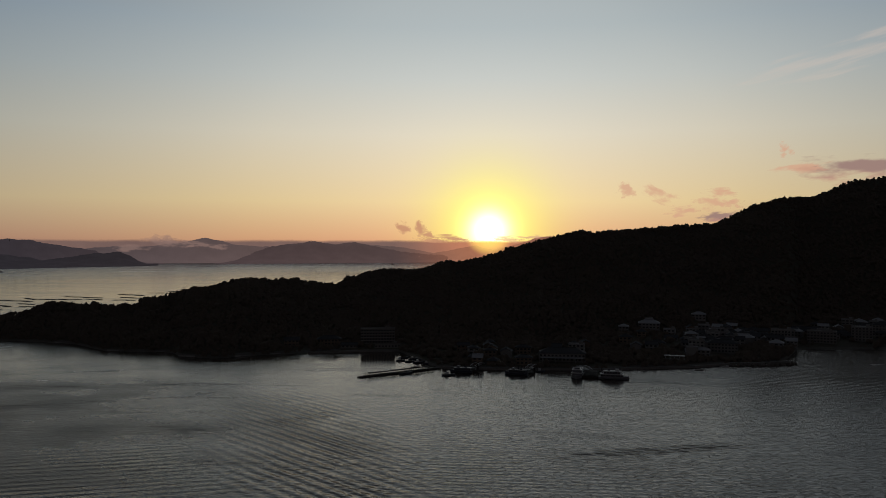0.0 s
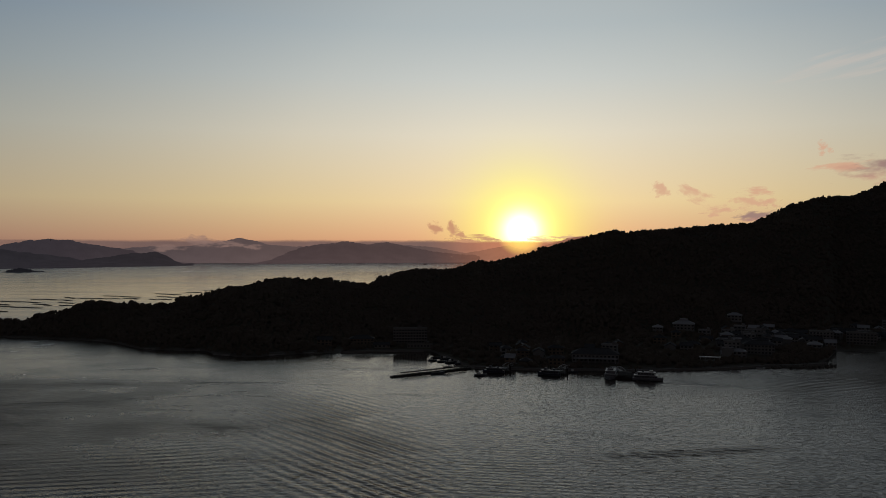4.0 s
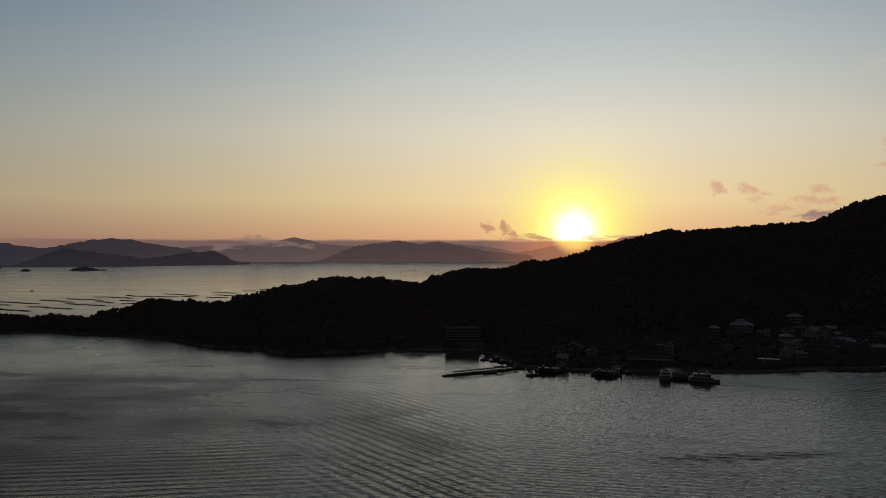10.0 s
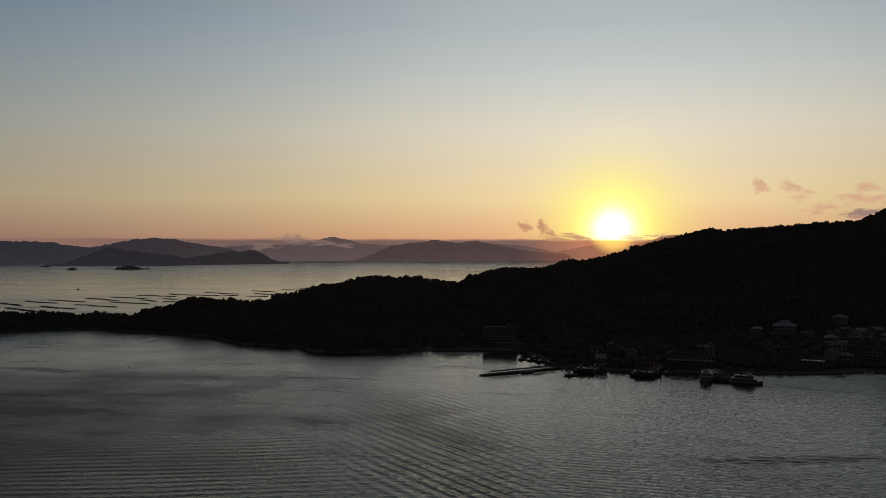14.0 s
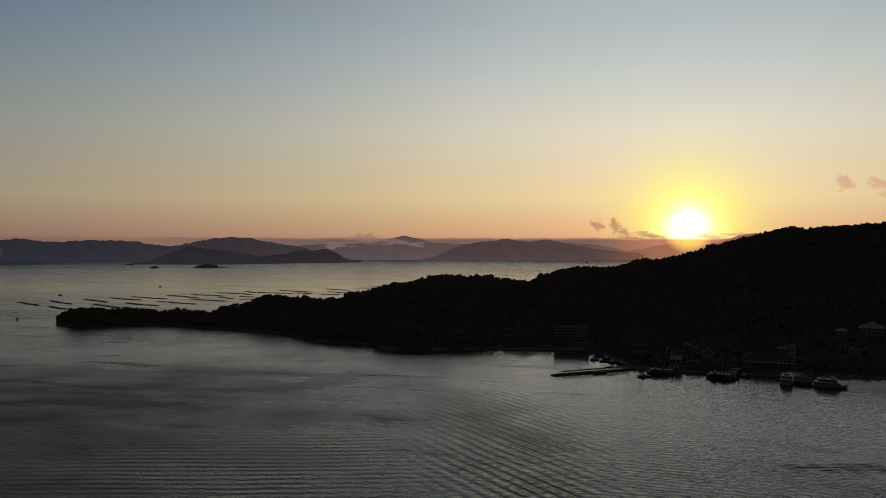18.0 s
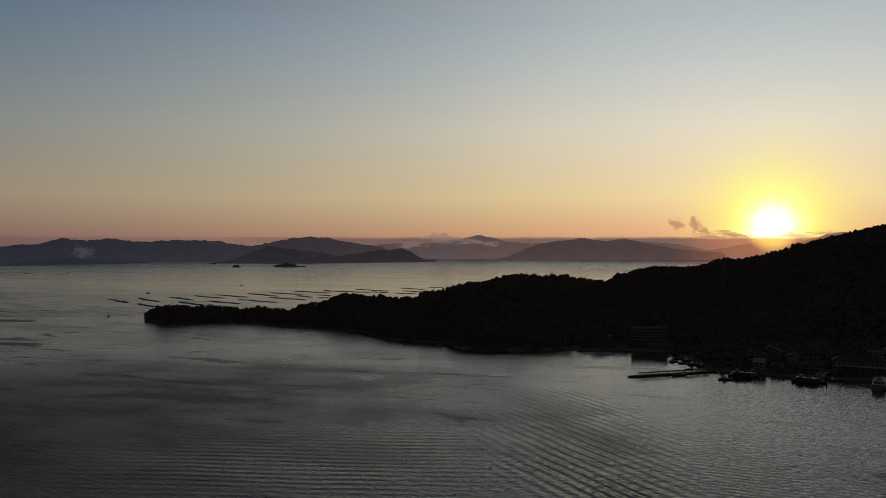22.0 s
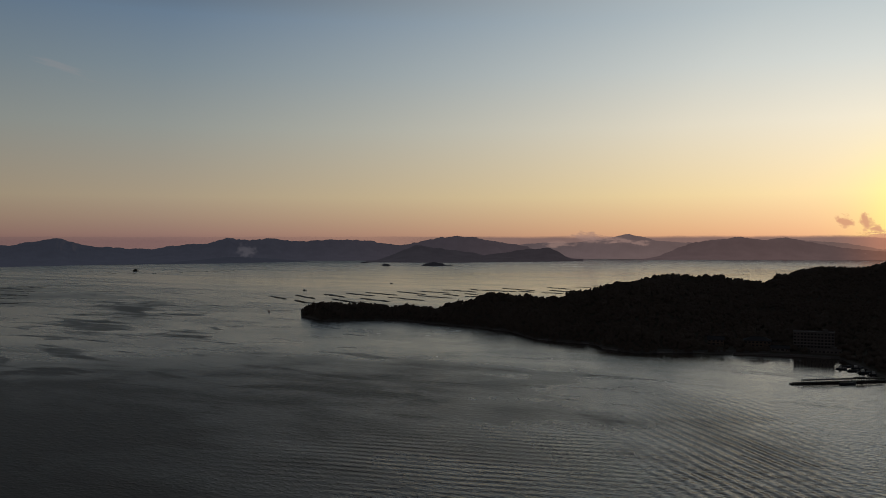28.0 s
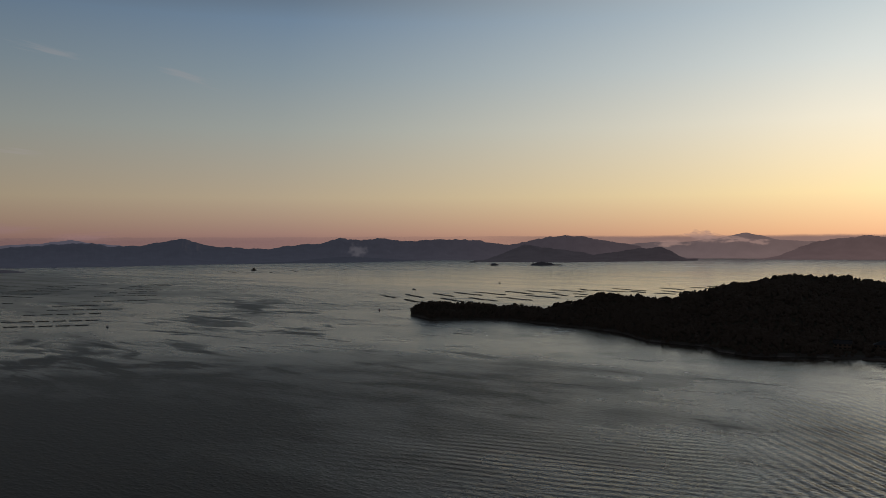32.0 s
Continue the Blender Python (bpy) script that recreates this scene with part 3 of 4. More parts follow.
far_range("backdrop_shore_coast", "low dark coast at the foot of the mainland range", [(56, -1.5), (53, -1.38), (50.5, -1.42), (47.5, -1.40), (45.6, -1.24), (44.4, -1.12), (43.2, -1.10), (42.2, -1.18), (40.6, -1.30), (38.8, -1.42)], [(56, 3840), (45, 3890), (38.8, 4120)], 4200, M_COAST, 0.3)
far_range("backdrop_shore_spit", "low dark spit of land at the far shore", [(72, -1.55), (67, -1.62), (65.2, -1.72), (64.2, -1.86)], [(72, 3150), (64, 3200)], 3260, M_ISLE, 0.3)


def islet(az, d, length, height, label):
    """A rock in the bay with a cap of low trees."""
    m = pose(*bearing(az, d), 0, 0, az)
    ob = thing("islet", m, label, "islet")
    bm = bmesh.new()
    bmesh.ops.create_icosphere(bm, subdivisions=3, radius=1)
    for v in bm.verts:
        k = 1 + 0.25 * fbm(v.co.x * 2 + az, v.co.y * 2, 3)
        v.co = Vector((v.co.x * length / 2 * k, v.co.y * length * 0.22, v.co.z * height * 0.35 * k))
    part("rock", bm, M_ISLET, ob)
    bm = bmesh.new()
    for i in range(14):
        t = (i + 0.5) / 14 * 2 - 1
        r = height * (0.34 + 0.2 * random.random()) * (1 - 0.5 * t * t)
        s = bmesh.ops.create_icosphere(bm, subdivisions=1, radius=r, matrix=Matrix.Translation((t * length * 0.40, random.uniform(-3, 3), height * 0.35 * (1 - 0.5 * t * t))))
        for v in s["verts"]:
            v.co += Vector((random.uniform(-1, 1), random.uniform(-1, 1), random.uniform(-1, 1))) * r * 0.22
    part("woods", bm, M_ISLET, ob)


islet(33.25, 3400, 36, 11, "small dark rocky islet with low trees")
islet(29.9, 3385, 108, 18, "long low wooded islet beside the twin-humped island")
islet(28.75, 3392, 30, 5, "bare low reef at the end of the islet")
islet(34.8, 3860, 40, 7, "low dark reef off the twin-humped island")


# ---- woods on the island ----
def crown_shapes(count, rng):
    """Ragged crowns of small clumps of foliage, about 7 m across."""
    shapes = []
    for k in range(count):
        bm = bmesh.new()
        conifer = k == 4
        for i in range(7):
            if conifer:
                c = Vector((rng.uniform(-0.5, 0.5), rng.uniform(-0.5, 0.5), 1.3 + 0.62 * i))
                r = 2.2 - 0.2 * i
            else:
                t, q = 6.283 * i / 5 + rng.uniform(-0.35, 0.35), rng.uniform(1.4, 2.3)
                c = Vector((math.cos(t) * q, math.sin(t) * q, rng.uniform(1.4, 3.4))) if i < 5 else Vector((rng.uniform(-1.4, 1.4), rng.uniform(-1.4, 1.4), rng.uniform(3.0, 3.8)))
                r = rng.uniform(1.4, 2.15)
            made = bmesh.ops.create_icosphere(bm, subdivisions=1, radius=r, matrix=Matrix.Translation(c))
            for v in made["verts"]:
                v.co += Vector((rng.uniform(-1, 1), rng.uniform(-1, 1), rng.uniform(-0.9, 1.1))) * r * 0.22
        bm.verts.ensure_lookup_table()
        vs = np.array([v.co[:] for v in bm.verts], np.float32)
        fs = np.array([[v.index for v in f.verts] for f in bm.faces], np.int32)
        bm.free()
        shapes.append((vs, fs))
    return shapes


CLEAR = []     # plots kept free of trees: x, y, radius


def town_at(az, run):
    """Whether this stretch of the shelf is built over."""
    return az < 10.5 and 0 < run < float(SHELF(az)) * 0.92


def scatter_woods():
    rng = random.Random(4)
    shapes = crown_shapes(12, rng)
    V, F, base = [], [], 0
    az = 39.0
    while az > -35.5:
        s0, wd = float(SHORE(az)), float(WIDTH(az))
        run = 3.0
        while run < wd * 1.0 + 32:
            d = s0 + run + rng.uniform(-2, 2)
            a = az + rng.uniform(-0.16, 0.16)
            p = bearing(a, d)
            z = land(p.x, p.y)
            keep = z > 1.0
            if town_at(a, d - float(SHORE(a))):
                packed = a < -16.8
                keep = keep and (fbm(p.x / 45, p.y / 45) > (0.30 if packed else 0.12) or rng.random() < (0.16 if packed else 0.45) or (-23.6 < a < -19.9 and run < 58))
            if keep:
                for cx, cy, cr in CLEAR:
                    if (p.x - cx) ** 2 + (p.y - cy) ** 2 < cr * cr:
                        keep = False
                        break
            if keep:
                vs, fs = shapes[rng.randrange(len(shapes))]
                size = rng.uniform(0.58, 0.94) * (1.0 if run > 14 else 0.75)
                if rng.random() < 0.03:
                    size *= 1.15
                size *= min(1.0, 0.6 + max(0.0, 39.15 - a) / 0.45 * 0.4) * (1.0 + 0.5 * fbm(p.x / 22, p.y / 22, 2))
                t = rng.uniform(0, 6.283)
                c, s = math.cos(t) * size, math.sin(t) * size
                out = np.empty_like(vs)
                out[:, 0] = vs[:, 0] * c - vs[:, 1] * s + p.x
                out[:, 1] = vs[:, 0] * s + vs[:, 1] * c + p.y
                out[:, 2] = vs[:, 2] * size * rng.uniform(0.95, 1.2) + z - 0.3
                V.append(out)
                F.append(fs + base)
                base += len(vs)
            run += 5.4 if run > 20 else 4.6
        az -= math.degrees(5.4 / (s0 + wd * 0.5))
    V, F = np.concatenate(V), np.concatenate(F)
    me = bpy.data.meshes.new("forest")
    me.vertices.add(len(V))
    me.vertices.foreach_set("co", V.ravel())
    me.loops.add(F.size)
    me.loops.foreach_set("vertex_index", F.ravel())
    me.polygons.add(len(F))
    me.polygons.foreach_set("loop_start", np.arange(0, F.size, 3, dtype=np.int32))
    me.materials.append(M_LEAF)
    me.polygons.foreach_set("use_smooth", [True] * len(F))
    me.update(calc_edges=True)
    me.validate()
    tagged(new("forest", me), "dense dark evergreen woods covering the island's slopes", "forest", kind="stuff")


# ---- houses ----
PANES = {}


def pane_mesh(wd, ht):
    key = (round(wd, 1), round(ht, 1))
    if key not in PANES:
        bm = boxed(0, 0, 0, key[0], 0.08, key[1])
        PANES[key] = mesh_of("window", bm, M_GLASS)
    return PANES[key]


def sill_mesh(wd):
    key = round(wd, 1)
    if key not in PANES:
        PANES[key] = mesh_of("sill", boxed(0, 0, 0, key, 0.22, 0.1), M_CONCRETE)
    return PANES[key]


def roof_gable(wd, dp, rise, eave=0.6, thick=0.25):
    a, b, t = wd / 2 + eave, dp / 2 + eave, thick
    drop = rise * eave / (dp / 2)
    v = [(-a, -b, -drop), (a, -b, -drop), (a, 0, rise), (-a, 0, rise), (-a, b, -drop), (a, b, -drop)]
    v += [(x, y, z + t) for x, y, z in v]
    f = [(6, 7, 8, 9), (9, 8, 11, 10), (3, 2, 1, 0), (4, 5, 2, 3), (0, 1, 7, 6), (5, 4, 10, 11), (1, 2, 8, 7), (2, 5, 11, 8), (0, 6, 9, 3), (3, 9, 10, 4)]
    return solid(v, f)


def roof_hip(wd, dp, rise, eave=0.7, thick=0.25):
    a, b = wd / 2 + eave, dp / 2 + eave
    r = max(0.3, wd / 2 - dp / 2)
    v = [(-a, -b, 0), (a, -b, 0), (a, b, 0), (-a, b, 0), (-a, -b, thick), (a, -b, thick), (a, b, thick), (-a, b, thick), (-r, 0, rise + thick), (r, 0, rise + thick)]
    f = [(3, 2, 1, 0), (0, 1, 5, 4), (1, 2, 6, 5), (2, 3, 7, 6), (3, 0, 4, 7), (4, 5, 9, 8), (6, 7, 8, 9), (5, 6, 9), (7, 4, 8)]
    return solid(v, f)


def walls_gable(wd, dp, ht, rise):
    a, b = wd / 2, dp / 2
    v = [(-a, -b, -1.5), (a, -b, -1.5), (a, b, -1.5), (-a, b, -1.5), (-a, -b, ht), (a, -b, ht), (a, b, ht), (-a, b, ht), (-a, 0, ht + rise), (a, 0, ht + rise)]
    f = [(3, 2, 1, 0), (0, 1, 5, 4), (2, 3, 7, 6), (1, 2, 6, 9, 5), (3, 0, 4, 8, 7), (4, 5, 9, 8), (6, 7, 8, 9)]
    return solid(v, f)


def house(x, y, rz, wd, dp, floors, roof, wall, cover, name="house", label="", category="house", group="houses of the shore town", bays=0, storey=2.9, z=None):
    ht = floors * storey
    z = land(x, y) if z is None else z
    ob = thing(name, pose(x, y, z, 0, 0, rz), label, category, group)
    if roof == "gable":
        rise = dp * 0.26
        part("wall", walls_gable(wd, dp, ht, rise), wall, ob)
        part("roof", roof_gable(wd, dp, rise), cover, ob, place=Matrix.Translation((0, 0, ht)))
        part("ridge_cap", boxed(0, 0, ht + rise + 0.2, wd + 1.0, 0.45, 0.35), cover, ob)
    elif roof == "hip":
        part("wall", boxed(0, 0, -1.5, wd, dp, ht + 1.5), wall, ob)
        part("roof", roof_hip(wd, dp, dp * 0.27), cover, ob, place=Matrix.Translation((0, 0, ht)))
        part("ridge_cap", boxed(0, 0, ht + dp * 0.27 + 0.2, max(0.8, wd - dp), 0.45, 0.35), cover, ob)
    else:
        part("wall", boxed(0, 0, -1.5, wd, dp, ht + 1.5), wall, ob)
        slab = boxed(0, 0, ht, wd + 0.5, dp + 0.5, 0.3)
        part("roof", slab, cover, ob)
        bm = bmesh.new()
        for sx, sy, lx, ly in ((0, dp / 2 + 0.1, wd + 0.4, 0.2), (0, -dp / 2 - 0.1, wd + 0.4, 0.2), (wd / 2 + 0.1, 0, 0.2, dp), (-wd / 2 - 0.1, 0, 0.2, dp)):
            add_box(bm, sx, sy, ht + 0.3, lx, ly, 0.7)
        part("parapet", bm, wall, ob)
        part("stair_head", boxed(wd * 0.28, dp * 0.1, ht + 0.3, min(4.0, wd * 0.25), min(3.5, dp * 0.4), 2.4, bevel=0.05), wall, ob)
    bays = bays or max(2, int(wd / 3.2))
    step = wd / bays
    for f in range(floors):
        for i in range(bays):
            w1 = pane_mesh(step * 0.55, 1.4)
            pane = part("window", w1, None, ob, place=Matrix.Translation((-wd / 2 + step * (i + 0.5), -dp / 2 - 0.03, f * storey + 0.95)))
            if name != "house":
                part("sill", sill_mesh(step * 0.55 + 0.2), None, pane, place=Matrix.Translation((0, -0.06, -0.12)))
    if name == "hotel":
        for f in range(1, floors):
            balcony = part("balcony", boxed(0, -dp / 2 - 0.8, f * storey - 0.15, wd, 1.5, 0.22), M_CONCRETE, ob)
            part("balustrade", boxed(0, -dp / 2 - 1.5, f * storey + 0.07, wd, 0.12, 0.85), M_WALL, balcony)
    part("door", boxed(wd * 0.5 - step * 0.5 - 0.1, -dp / 2 - 0.05, 0, 0.9, 0.1, 2.05), M_TIMBER, ob)
    CLEAR.append((x, y, max(wd, dp) * 0.5 + 3.5))
    return ob


def facing(az):
    """Turn of a house whose front looks over the water at the drone."""
    return az


def spot(az, d):
    p = bearing(az, d)
    return p.x, p.y


def build_town():
    rng = random.Random(11)
    # the large buildings
    x, y = spot(4.6, 838)
    house(x, y, facing(4.6), 35, 13, 5, "flat", M_CONCRETE, M_CONCRETE, "hotel", "five-storey grey concrete hotel above the cove", "hotel", "hotels", 12)
    x, y = spot(8.0, 830)
    house(x, y, facing(8.0), 24, 12, 2, "hip", M_TIMBER, M_TILE, "inn", "low timber inn with a hipped grey tile roof", "inn", "hotels", 7)
    x, y = spot(10.6, 826)
    house(x, y, facing(10.6), 15, 10, 2, "gable", M_TIMBER, M_TILE, "house", "dark timber house with a tiled gable roof", bays=4)
    x, y = spot(6.6, 812)
    house(x, y, facing(6.6), 16, 8, 1, "gable", M_CONCRETE, M_TILE, "shed", "long low shed with a dark roof", "shed", "", 4)
    x, y = spot(3.9, 811)
    house(x, y, facing(3.9), 26, 7, 1, "flat", M_CONCRETE, M_CONCRETE, "annexe", "single-storey grey annexe in front of the hotel", "annexe", "", 8)
    x, y = spot(-14.3, 905)
    hall = house(x, y, facing(-14.3), 22, 15, 2, "hip", M_WALL, M_SHEET, "hall", "large pale-roofed hall standing among the trees", "hall", "", 6)
    part("roof_lantern", boxed(0, 0, 9.6, 9, 4, 1.6, taper=0.3), M_SHEET, hall)
    x, y = spot(-17.55, 962)
    house(x, y, facing(-17.55), 15, 10, 2, "hip", M_WALL, M_SHEET, "pavilion", "pale-roofed pavilion high on the wooded slope", "pavilion", "", 4)
    x, y = spot(-12.6, 880)
    house(x, y, facing(-12.6), 10, 9, 2, "hip", M_WALL, M_SHEET, label="small pale-roofed house among trees")
    x, y = spot(-17.4, 790)
    house(x, y, facing(-17.4), 14, 12, 4, "flat", M_WALL, M_CONCRETE, "inn", "four-storey pale block by the waterfront", "inn", "hotels", 4)
    x, y = spot(-19.1, 805)
    house(x, y, facing(-19.1), 27, 12, 3, "hip", M_WALL, M_TILE, "inn", "long three-storey inn with a tiled roof", "inn", "hotels", 9)
    x, y = spot(-22.8, 915)
    house(x, y, facing(-22.8), 22, 12, 3, "flat", M_WALL, M_CONCRETE, "hotel", "three-storey pale hotel behind the bay", "hotel", "hotels", 7)
    x, y = spot(-25.1, 935)
    house(x, y, facing(-25.1), 28, 13, 4, "flat", M_WALL, M_CONCRETE, "hotel", "broad four-storey pale hotel behind the bay", "hotel", "hotels", 9)
    x, y = spot(-27.4, 965)
    house(x, y, facing(-27.4), 20, 13, 5, "flat", M_WALL, M_SHEET, "hotel", "five-storey pale hotel at the foot of the hill", "hotel", "hotels", 6)
    x, y = spot(-28.6, 1010)
    house(x, y, facing(-28.6), 22, 13, 4, "hip", M_WALL, M_TILE, "hotel", "tile-roofed hotel on the lower slope", "hotel", "hotels", 7)
    # ferry terminal: long low hall with a sweeping roof
    x, y = spot(-8.4, 722)
    term = house(x, y, facing(-8.4), 40, 16, 2, "hip", M_WALL, M_TILE, "ferry_terminal", "long ferry terminal with a broad grey tile roof", "terminal", "", 12, 3.4)
    part("canopy", boxed(0, -11, 3.4, 36, 6, 0.35, bevel=0.1), M_SHEET, term)
    for i in range(7):
        part("canopy_post", boxed(-17 + i * 5.67, -13.4, -0.5, 0.3, 0.3, 3.9), M_STEEL, term)
    # white-framed porch on the quay
    x, y = spot(-16.0, 748)
    porch = thing("quay_shelter", pose(x, y, land(x, y), 0, 0, facing(-16.0)), "open white-framed shelter on the quay", "shelter")
    for i in range(5):
        for sy in (-2, 2):
            part("post", boxed(-8 + i * 4, sy, -0.6, 0.35, 0.35, 4.2), M_HULL, porch)
    part("roof", boxed(0, 0, 3.6, 18, 5.4, 0.5, taper=0.2), M_HULL, porch)
    part("rail", boxed(0, -2, 1.0, 16, 0.15, 0.2), M_HULL, porch)
    CLEAR.append((x, y, 11))
    # the lots of the town
    labels = {"gable": "town house with a tiled gable roof", "hip": "town house with a hipped tile roof", "flat": "flat-roofed pale town building"}
    taken = list(CLEAR)
    az, packed = -1.2, False
    while az > -30.5:
        s0, sh = float(SHORE(az)), float(SHELF(az))
        run = (42.0 if packed else 14.0) + rng.uniform(0, 4)
        while run < sh * float(np.interp(az, (-28.0, -25.5, -24.0, -19.0), (0.80, 0.62, 0.55, 0.9))):
            d = s0 + run
            p = bearing(az + rng.uniform(-0.25, 0.25), d)
            wd, dp = rng.uniform(8.5, 14), rng.uniform(7.5, 10.5)
            packed = az < -16.8
            wooded = fbm(p.x / 45, p.y / 45) > (0.30 if packed else 0.12)
            dense = 0.92 if packed else 0.42
            if az < -14.5 and run < (62 if az < -19.9 else 38):
                wooded = True
            if not wooded and rng.random() < dense and all((p.x - cx) ** 2 + (p.y - cy) ** 2 > (cr + (2.2 if packed else 4.0)) ** 2 for cx, cy, cr in taken):
                kind = rng.choice(["gable", "gable", "hip", "hip", "flat"])
                wall = M_TIMBER if rng.random() < (0.15 if az < -13 else 0.85) and kind != "flat" else M_WALL
                cover = M_TILE if kind != "flat" and rng.random() < (0.60 if packed else 0.75 if az < -13 else 0.98) else M_SHEET
                floors = 3 if kind == "flat" and rng.random() < 0.5 else rng.choice([1, 2, 2])
                tone = "dark timber " if wall is M_TIMBER else "pale "
                house(p.x, p.y, az + rng.choice([0, 0, 90]) + rng.uniform(-8, 8), wd, dp, floors, kind, wall, cover, label=(tone + labels[kind].replace("pale ", "")) + " in town")
                taken.append((p.x, p.y, max(wd, dp) * 0.5))
            run += rng.uniform(8.5, 12) if packed else rng.uniform(13, 18)
        az -= math.degrees((rng.uniform(8.5, 11) if packed else rng.uniform(12.5, 15)) / s0)


build_town()


# ---- quay, breakwater, pier ----
def build_quay():
    for name, a0, a1, label in (("quay", 0.0, -19.5, "concrete quay wall along the waterfront"), ("quay", 9.5, 3.6, "low stone sea wall below the hotels")):
        ob = thing(name, Matrix.Identity(4), label, "quay")
        n = int(abs(a0 - a1) / 0.75)
        for i in range(n):
            p = bearing(a0 + (a1 - a0) * i / n, float(SHORE(a0 + (a1 - a0) * i / n)) - 0.5)
            q = bearing(a0 + (a1 - a0) * (i + 1) / n, float(SHORE(a0 + (a1 - a0) * (i + 1) / n)) - 0.5)
            v = q - p
            m = Matrix.Translation((p + q) / 2) @ Matrix.Rotation(math.atan2(v.y, v.x), 4, "Z")
            part("wall_block", boxed(0, 0, -1.5, v.length - 0.06, 2.2, 3.4, bevel=0.08), M_CONCRETE, ob, place=m)
    # breakwater that ends in a rounded head
    ob = thing("breakwater", Matrix.Identity(4), "dark stone breakwater reaching into the bay", "breakwater")
    rng = random.Random(3)
    for i in range(70):
        t = i / 69
        p = bearing(-19.6 - 4.0 * t, 750 + 34 * t - 8 * math.sin(3.0 * t) + rng.uniform(-4, 4))
        bm = bmesh.new()
        bmesh.ops.create_icosphere(bm, subdivisions=1, radius=rng.uniform(1.3, 2.6))
        for v in bm.verts:
            v.co += Vector((rng.uniform(-1, 1), rng.uniform(-1, 1), rng.uniform(-1, 1))) * 0.45
        part("boulder", bm, M_SHORE, ob, place=Matrix.Translation((p.x, p.y, rng.uniform(-0.3, 1.2))))
    prev = None
    for i in range(12):
        t = i / 11
        p = bearing(-19.4 - 3.7 * t, 754 + 32 * t - 8 * math.sin(3.0 * t))
        if prev is not None:
            v = p - prev
            part("capping", boxed(0, 0, 0.5, v.length - 0.05, 3.2, 2.0, bevel=0.1), M_CONCRETE, ob, place=Matrix.Translation((p + prev) / 2) @ Matrix.Rotation(math.atan2(v.y, v.x), 4, "Z"))
        prev = p


def sea_wall(az, length, height, back):
    """A short pale wall with a coping along the wooded shore."""
    p = bearing(az, float(SHORE(az)) + back)
    q0, q1 = bearing(az + 0.4, float(SHORE(az + 0.4))), bearing(az - 0.4, float(SHORE(az - 0.4)))
    turn = math.degrees(math.atan2(q1.y - q0.y, q1.x - q0.x))
    ob = thing("sea_wall", pose(p.x, p.y, land(p.x, p.y) - 0.4, 0, 0, turn), "short pale concrete wall on the wooded shore", "wall", "walls along the shore")
    n = max(2, round(length / 5))
    for i in range(n):
        x = (i + 0.5 - n / 2) * length / n
        panel = part("wall_panel", boxed(x, 0, 0, length / n - 0.06, 0.5, height, bevel=0.04), M_WALL, ob)
        part("coping", boxed(x, 0, height, length / n - 0.04, 0.75, 0.18), M_CONCRETE, panel)
    CLEAR.append((p.x, p.y, length * 0.5))


for a, length, height, back in ((13.9, 15, 1.2, 1.5), (11.7, 10, 1.0, 2.0), (17.6, 18, 1.4, 1.5), (19.3, 9, 1.0, 2.0), (22.2, 12, 1.2, 1.5), (25.4, 14, 1.1, 1.5)):
    sea_wall(a, length, height, back)


def build_pier():
    tip, root = bearing(5.78, 645), bearing(0.35, 688)
    v = root - tip
    L = v.length
    ob = thing("pier", Matrix.Translation(tip) @ Matrix.Rotation(math.atan2(v.y, v.x), 4, "Z"), "long floating pier with a roofed walkway on thin posts", "pier")
    n = 6
    for i in range(n):
        part("pontoon", boxed((i + 0.5) * L / n, 0, -0.5, L / n - 0.4, 4.4, 1.4, bevel=0.15), M_BACKLIT, ob)
    part("deck", boxed(L / 2, 0, 0.9, L - 0.5, 4.2, 0.15), M_BACKLIT, ob)
    part("bow_fender", boxed(-1.2, 0, -0.3, 2.6, 4.2, 1.1, taper=0.3), M_BACKLIT, ob)
    start, posts = 7.0, 19
    for i in range(posts):
        x = start + i * (L - 12) / (posts - 1)
        for sy in (-1.4, 1.4):
            part("post", tubed((x, sy, 1.0), (x, sy, 2.65), 0.14, n=6), M_BACKLIT, ob)
        part("roof_beam", boxed(x, 0, 2.5, 0.15, 3.2, 0.15), M_STEEL, ob)
    half = (L - 12) / 2
    for i in range(8):
        part("roof_panel", boxed(start + (i + 0.5) * (L - 12) / 8, 0, 2.65, (L - 12) / 8 - 0.04, 3.7, 0.40, taper=0.1), M_BACKLIT, ob)
    part("raised_roof", boxed(0.69 * L, 0, 3.45, 8, 4.2, 0.35, taper=0.1), M_BACKLIT, ob)
    for sx in (-4, 4):
        for sy in (-1.9, 1.9):
            part("post", boxed(0.69 * L + sx * 0.9, sy, 1.1, 0.18, 0.18, 2.4), M_STEEL, ob)
    for sy in (-2.0, 2.0):
        part("rail", boxed(start + half, sy, 2.05, L - 14, 0.06, 0.08), M_STEEL, ob)
    for i in range(5):
        part("mooring_pile", tubed((6 + i * L / 5.4, 3.1, -3), (6 + i * L / 5.4, 3.1, 3.0), 0.25, n=8), M_BACKLIT, ob)
    for i in range(9):
        part("bollard", tubed((3 + i * L / 9.3, -2.2, 1.1), (3 + i * L / 9.3, -2.2, 1.6), 0.16, 0.12, n=8), M_BACKLIT, ob)


build_quay()
build_pier()


